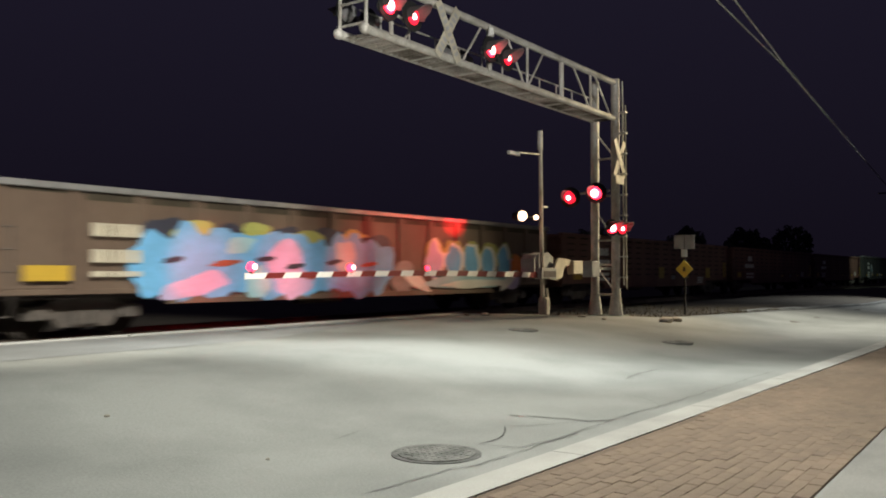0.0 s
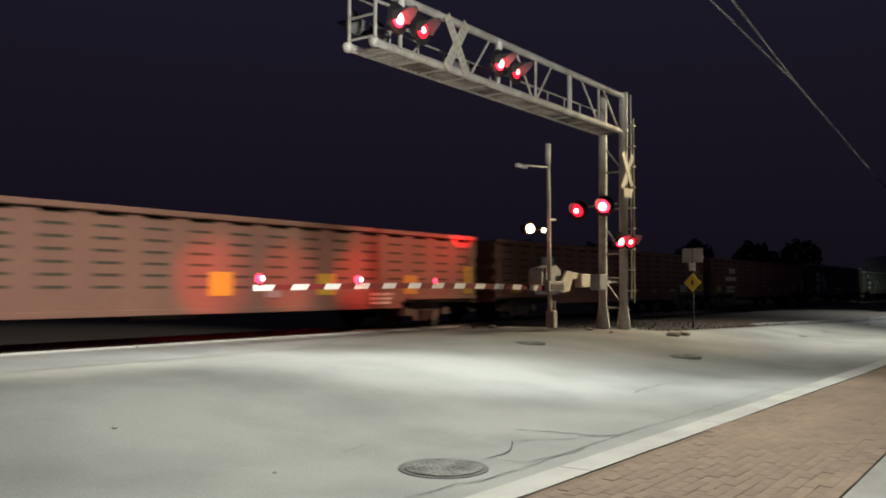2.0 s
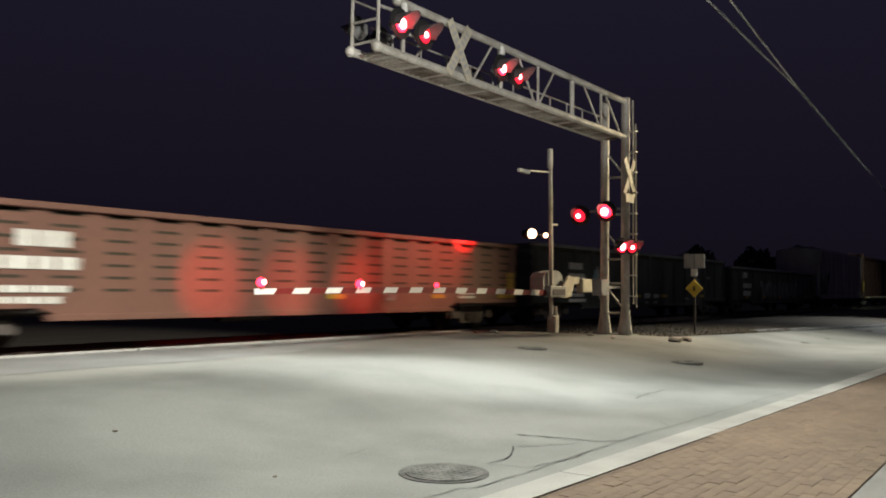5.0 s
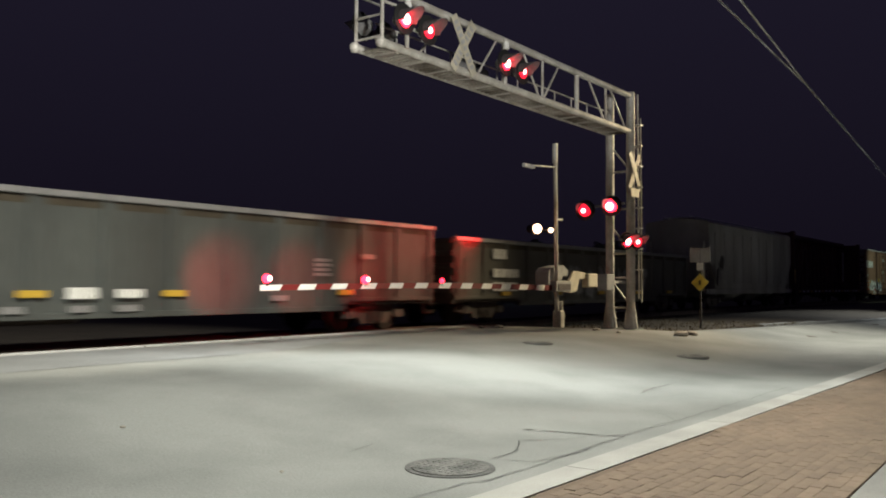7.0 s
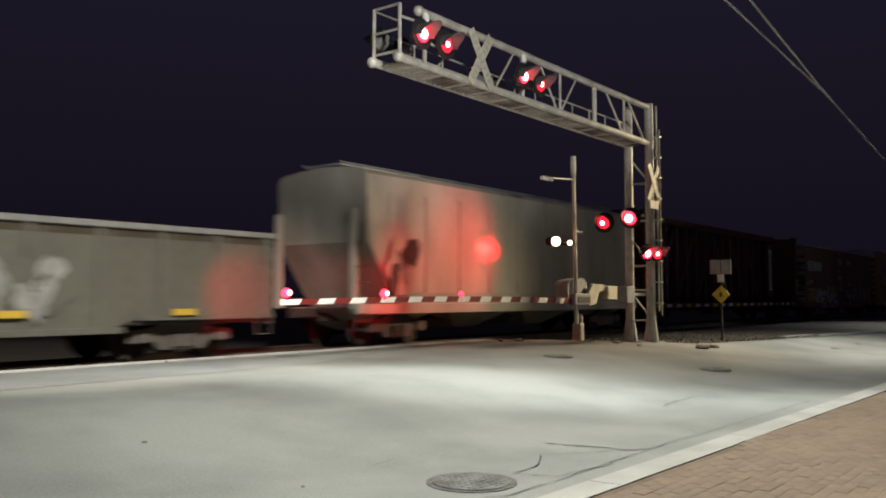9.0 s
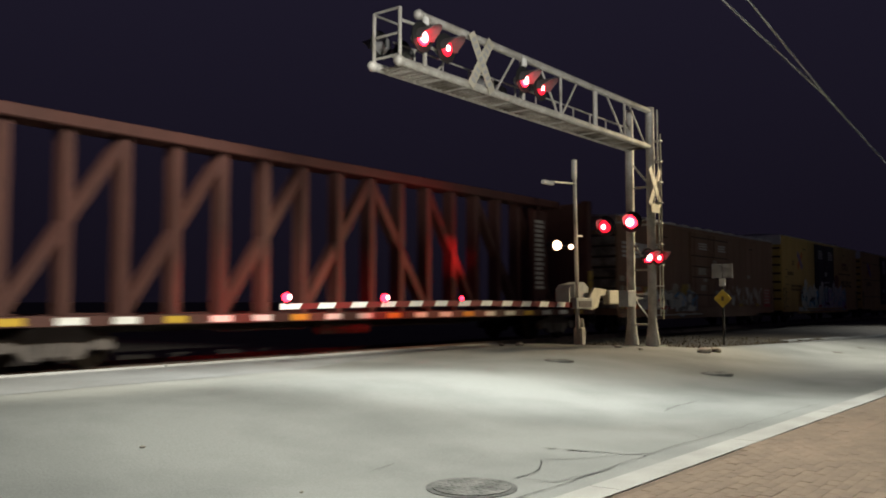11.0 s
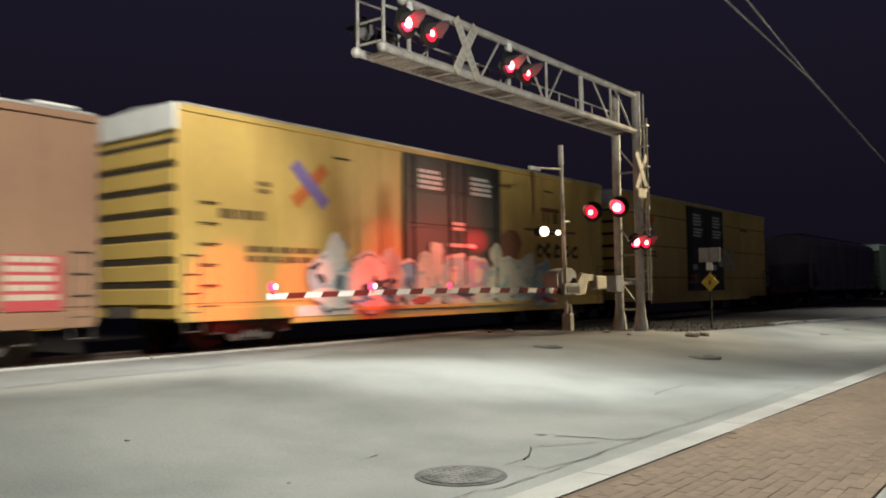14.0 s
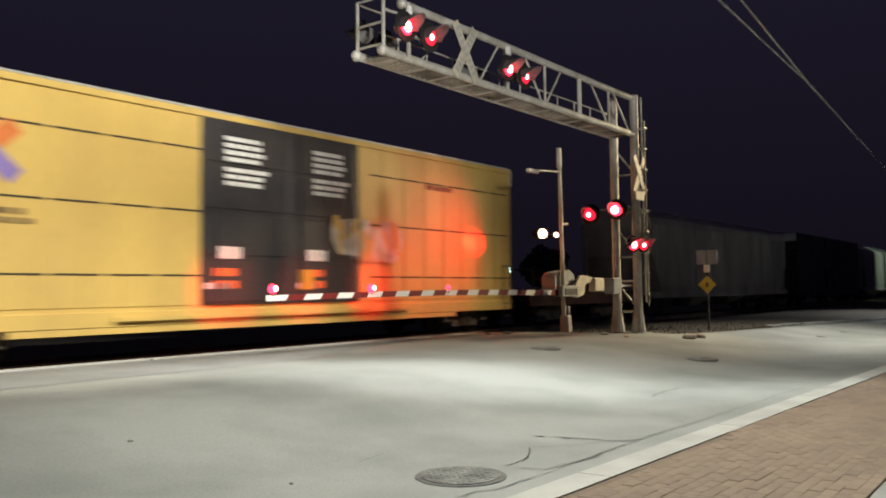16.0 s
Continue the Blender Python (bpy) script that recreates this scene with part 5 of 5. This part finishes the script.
    for x, w, zz, h in ((7.6, 0.9, 2.42, 0.3), (7.85, 0.6, 1.72, 0.24), (10.3, 0.7, 2.06, 0.22), (10.6, 0.45, 2.5, 0.1), (9.4, 0.4, 3.0, 0.12), (8.2, 0.5, 2.12, 0.14)):
        slab("notice", c, x, x + w, -W2 - 0.11, -W2 - 0.105, zz, h, "cream")
    part("notice", B(0.57, 2.05, -W2 - 0.03, -W2 - 0.022, 0.95, 1.82), "orange", c, "orange and white notice panel")
    bars(c, 0.6, 1.8, 1.4, 0.16, 3, "cream", -W2 - 0.034, 46)
    slab("notice", c, 2.1, 2.75, -W2 - 0.034, -W2 - 0.03, 1.48, 0.32, "reflect")
    bubble_letters(c, 2.05, 4.9, 0.62, 1.78, ("chalk", "chalk", "crimson"), 18, 0.036, aura="cream")
    bubble_letters(c, 5.1, 7.3, 0.62, 1.72, ("chalk", "faded"), 21, 0.1, outline="sky", aura="cream")
    for k, (x, zz, r) in enumerate(((5.2, 1.75, 0.4), (6.2, 1.75, 0.42), (6.7, 1.85, 0.25))):
        part("graffiti", blob(x, zz, r, r * 0.6, 0.2, 40 + k, -W2 - 0.031), "reflect" if k % 2 else "cream", c)
    for k, (x, zz, r) in enumerate(((9.9, 1.5, 0.45), (10.7, 1.35, 0.4), (11.3, 1.6, 0.35))):
        part("graffiti", blob(x, zz, r, r * 0.55, 0.1, 50 + k, -W2 - 0.1), "cream", c)
    slab("graffiti", c, 3.2, 8.1, -W2 - 0.056, -W2 - 0.051, 0.66, 0.05, "chalk")
    marks(c, 18.5, 0.62, 4)
    graffiti(c, 11.9, 16.6, 1.0, 2.0, ("box", "chalk", "cream", "chalk", "box"), 7, 20, 0.024)
    part("notice", B(16.9, 17.9, -W2 - 0.03, -W2 - 0.022, 0.95, 1.9), "crimson", c, "red and white notice panel")
    bars(c, 16.93, 1.87, 0.98, 0.1, 5, "cream", -W2 - 0.034, 47)
    bars(c, 14.3, 2.55, 0.45, 0.16, 1, "cream", -W2 - 0.03, 48)
    for x in (13.0, 15.5):
        part("reflector", B(x, x + 0.5, -W2 - 0.048, -W2 - 0.04, 1.0, 1.13), "reflect", c, "yellow reflective strip")
    for zz in (1.5, 2.28, 2.75, 3.22, 4.03):
        for a in (6.9, 9.2):
            slab("seam", c, a, a + 2.15, -W2 - 0.112, -W2 - 0.094, zz, 0.045, "line")
    for x in (3.9, 14.6):
        slab("vent", c, x, x + 0.5, -W2 - 0.04, -W2 - 0.019, 3.85, 0.05, "line")
    for i in range(13):
        x = 0.35 + 1.42 * i
        part("roof_lap", B(x, x + 0.75, -W2 - 0.07, -W2 + 0.25, 4.46, 4.535, bevel=0.03), "endwhite", c, "pale galvanised roof lap")
    c = boxcar(187.35, 205.4, "yellow", "door", 5.06, "yellow boxcar with black doors and blue-white graffiti", 6.75, 11.3, True, True, False)
    bubble_letters(c, 3.5, 7.2, 0.68, 2.1, ("teal", "chalk", "sky"), 22, 0.11, outline="ink", aura="chalk")
    bubble_letters(c, 7.2, 14.2, 0.68, 2.15, ("chalk", "teal", "pink", "chalk"), 23, 0.11, outline="teal", aura="chalk")
    for k, (x, zz, r) in enumerate(((4.2, 2.15, 0.34), (8.0, 2.2, 0.3), (10.9, 2.25, 0.32), (12.75, 1.95, 0.36), (6.1, 1.95, 0.3))):
        part("graffiti", blob(x, zz, r, r * 1.1, 0.2, 80 + k, -W2 - 0.136), "chalk", c)
    for k, (x, zz) in enumerate(((5.4, 1.35), (7.4, 0.95), (9.3, 1.1), (13.9, 0.85))):
        part("graffiti", blob(x, zz, 0.42, 0.09, 0.15 - 0.1 * k, 90 + k, -W2 - 0.138), "ink" if k % 2 == 0 else "crimson", c)
    part("graffiti", B(3.0, 14.6, -W2 - 0.056, -W2 - 0.051, 0.66, 0.9), "chalk", c, "white sprayed band along the sill")
    part("graffiti", blob(11.8, 2.55, 0.55, 0.45, 0.2, 33.0, -W2 - 0.105), "maroon", c)
    for x in (7.3, 9.7):
        bars(c, x, 4.45, 1.1, 0.09, 4, "chalk", -W2 - 0.105, 51)
    bars(c, 8.8, 3.1, 0.6, 0.09, 2, "chalk", -W2 - 0.105, 52)
    bars(c, 8.6, 2.5, 1.4, 0.1, 1, "chalk", -W2 - 0.105, 53)
    bars(c, 1.9, 3.6, 0.4, 0.1, 2, "ochre", -W2 - 0.03, 54)
    bars(c, 0.9, 2.95, 1.5, 0.2, 1, "ochre", -W2 - 0.03, 55)
    bars(c, 1.6, 2.2, 2.2, 0.13, 2, "ochre", -W2 - 0.03, 56)
    for k in range(6):
        part("grab_iron", T((0.4, -W2 - 0.07, 0.95 + 0.42 * k), (0.85, -W2 - 0.07, 0.95 + 0.42 * k), 0.016, n=6), "line", c, "thin dark ladder rung")
    slab("vent", c, 4.2, 4.75, -W2 - 0.04, -W2 - 0.019, 4.35, 0.05, "line")
    slab("lettering", c, 13.75, 14.95, -W2 - 0.034, -W2 - 0.03, 3.72, 0.14, "maroon")
    for x, w in ((13.85, 0.12), (14.15, 0.12), (14.5, 0.3), (15.0, 0.12), (15.3, 0.12)):
        slab("lettering", c, x, x + w, -W2 - 0.034, -W2 - 0.03, 3.36, 0.34, "ochre")
    bars(c, 12.7, 3.14, 4.1, 0.08, 1, "ochre", -W2 - 0.03, 59)
    for k, x in enumerate((13.6, 14.15, 14.75, 15.35, 15.95)):
        part("graffiti", blob(x, 2.42 + 0.03 * (k % 2), 0.24, 0.22, 0.3, 60 + k, -W2 - 0.032), "line", c)
        part("graffiti", blob(x + 0.05, 2.42 + 0.03 * (k % 2), 0.14, 0.1, 0.3, 70 + k, -W2 - 0.036), "yellow", c)
    slab("vent", c, 13.95, 14.5, -W2 - 0.04, -W2 - 0.019, 4.38, 0.05, "line")
    c = boxcar(207.1, 225.3, "yellow", "door", 5.06, "yellow boxcar with black doors and dashed dark seams", 6.7, 11.3, True, True, True)
    for x in (7.25, 9.75):
        bars(c, x, 4.5, 1.1, 0.09, 4, "chalk", -W2 - 0.105, 61)
        bars(c, x, 3.85, 1.2, 0.09, 3, "chalk", -W2 - 0.105, 62)
        bars(c, x - 0.2, 2.2, 0.7, 0.25, 1, "chalk", -W2 - 0.105, 63)
        bars(c, x - 0.3, 1.75, 0.7, 0.16, 2, "orange", -W2 - 0.105, 64)
        bars(c, x - 0.5, 1.45, 0.8, 0.12, 1, "chalk", -W2 - 0.105, 65)
    part("notice", B(9.3, 9.75, -W2 - 0.11, -W2 - 0.1, 1.3, 1.75), "reflect", c, "yellow notice")
    bars(c, 1.9, 3.6, 0.5, 0.1, 2, "ochre", -W2 - 0.03, 66)
    bars(c, 1.6, 2.7, 2.0, 0.1, 2, "ochre", -W2 - 0.03, 67)
    bars(c, 14.0, 4.12, 1.3, 0.13, 1, "maroon", -W2 - 0.03, 68)
    graffiti(c, 10.4, 12.8, 1.9, 3.1, ("cream", "yellow", "chalk"), 3, 27, 0.11)
    flat_car(226.6, 234.6, "dark low flat car")
    hopper(235.7, 256.2, "pale grey covered hopper car in the dark")
    boxcar(258.8, 277.0, "sage", "sage", 4.7, "dull grey-green boxcar in the dark", 7.0, 11.0, True, False, False)
    hopper(278.6, 295.0, "pale grey covered hopper car in the dark")
    gondola(296.5, 315.0, "rust", "red-brown gondola car in the dark", 0.68, 2.7)


build_train()


# ---------- brick pavement ----------
def brick_pavement():
    base = empty("pavement", (0, 0, 0), "red-brown brick pavement in running bond behind the kerb", "pavement", kind="structure")
    bm = bmesh.new()
    rows = []
    for x in (-12, 5, 60):
        rows.append([bm.verts.new((x, y, z)) for y, z in ((kerb_y(x) - 0.3, 0.072), (1.2, 0.072), (1.2, -0.1))])
    for a, b in zip(rows, rows[1:]):
        for k in range(2):
            bm.faces.new((a[k], b[k], b[k + 1], a[k + 1]))
    part("bedding", bm, "sand", base)
    part("border", B(-12, 60, -6.0, 1.19, -0.1, 0.088, bevel=0.01), "border", base, "pale concrete strip beside the bricks")
    bw, bd = 0.2, 0.1
    piece = B(-bw / 2 + 0.0018, bw / 2 - 0.0018, -bd / 2 + 0.0018, bd / 2 - 0.0018, -0.05, 0.0, bevel=0.004)
    me = bpy.data.meshes.new("brick")
    piece.to_mesh(me)
    piece.free()
    me.materials.append(M["brick_piece"])
    verts, faces = [], []
    rng = random.Random(5)
    made = 0
    for r in range(0, 22):
        x = -8.0 + (0.1 if r % 2 else 0)
        while x < 34:
            y = 1.25 + bd * r
            slope = -0.04 * (x - 5) * (r / 18)
            yy = y + slope
            if yy < kerb_y(x) - 0.37:
                z = 0.084 + rng.uniform(-0.003, 0.003)
                if 4.6 < x < 8.2 and made < 300 and r >= 3:
                    o = new("brick", me)
                    o.parent = base
                    o.matrix_basis = pose(x, yy, z, rng.uniform(-0.8, 0.8), rng.uniform(-0.8, 0.8), -2.0 * r / 18 + rng.uniform(-0.5, 0.5))
                    made += 1
                else:
                    k = len(verts)
                    hx, hy = bw / 2 - 0.0018, bd / 2 - 0.0018
                    for zz, s in ((-0.03, 1), (-0.004, 1), (0, 0.94)):
                        for sx, sy in ((-1, -1), (1, -1), (1, 1), (-1, 1)):
                            verts.append((x + sx * hx * s, yy + sy * hy * s, z + zz))
                    for lv in (0, 4):
                        for i in range(4):
                            j = (i + 1) % 4
                            faces.append((k + lv + i, k + lv + j, k + lv + 4 + j, k + lv + 4 + i))
                    faces.append((k + 8, k + 9, k + 10, k + 11))
            x += bw
    me2 = bpy.data.meshes.new("bricks")
    me2.from_pydata(verts, [], faces)
    me2.materials.append(M["brick"])
    o = new("bricks", me2)
    o.parent = base
    tagged(o, "worn red-brown paving bricks", kind="stuff")


brick_pavement()


# ---------- what moves ----------
def motions():
    for car, q0 in CARS:
        walk(car, [(t, pose(q0 - train_s(t), TY, RAILZ)) for t in (0.0, 2.0, 4.0, 6.0, 8.0, 10.0, 12.0, 14.0, 16.0)])
    # all wheels roll alike, so they share one set of keys
    first = WHEELS[0]
    walk(first, [(k / FPS, pose(0, 0, 0, 0, -math.degrees(train_s(k / FPS) / 0.44), 0)) for k in range(16 * FPS + 1)])
    for w in WHEELS[1:]:
        w.rotation_mode = "QUATERNION"
        keys = w.animation_data_create()
        keys.action = first.animation_data.action
        keys.action_slot = first.animation_data.action_slot


motions()
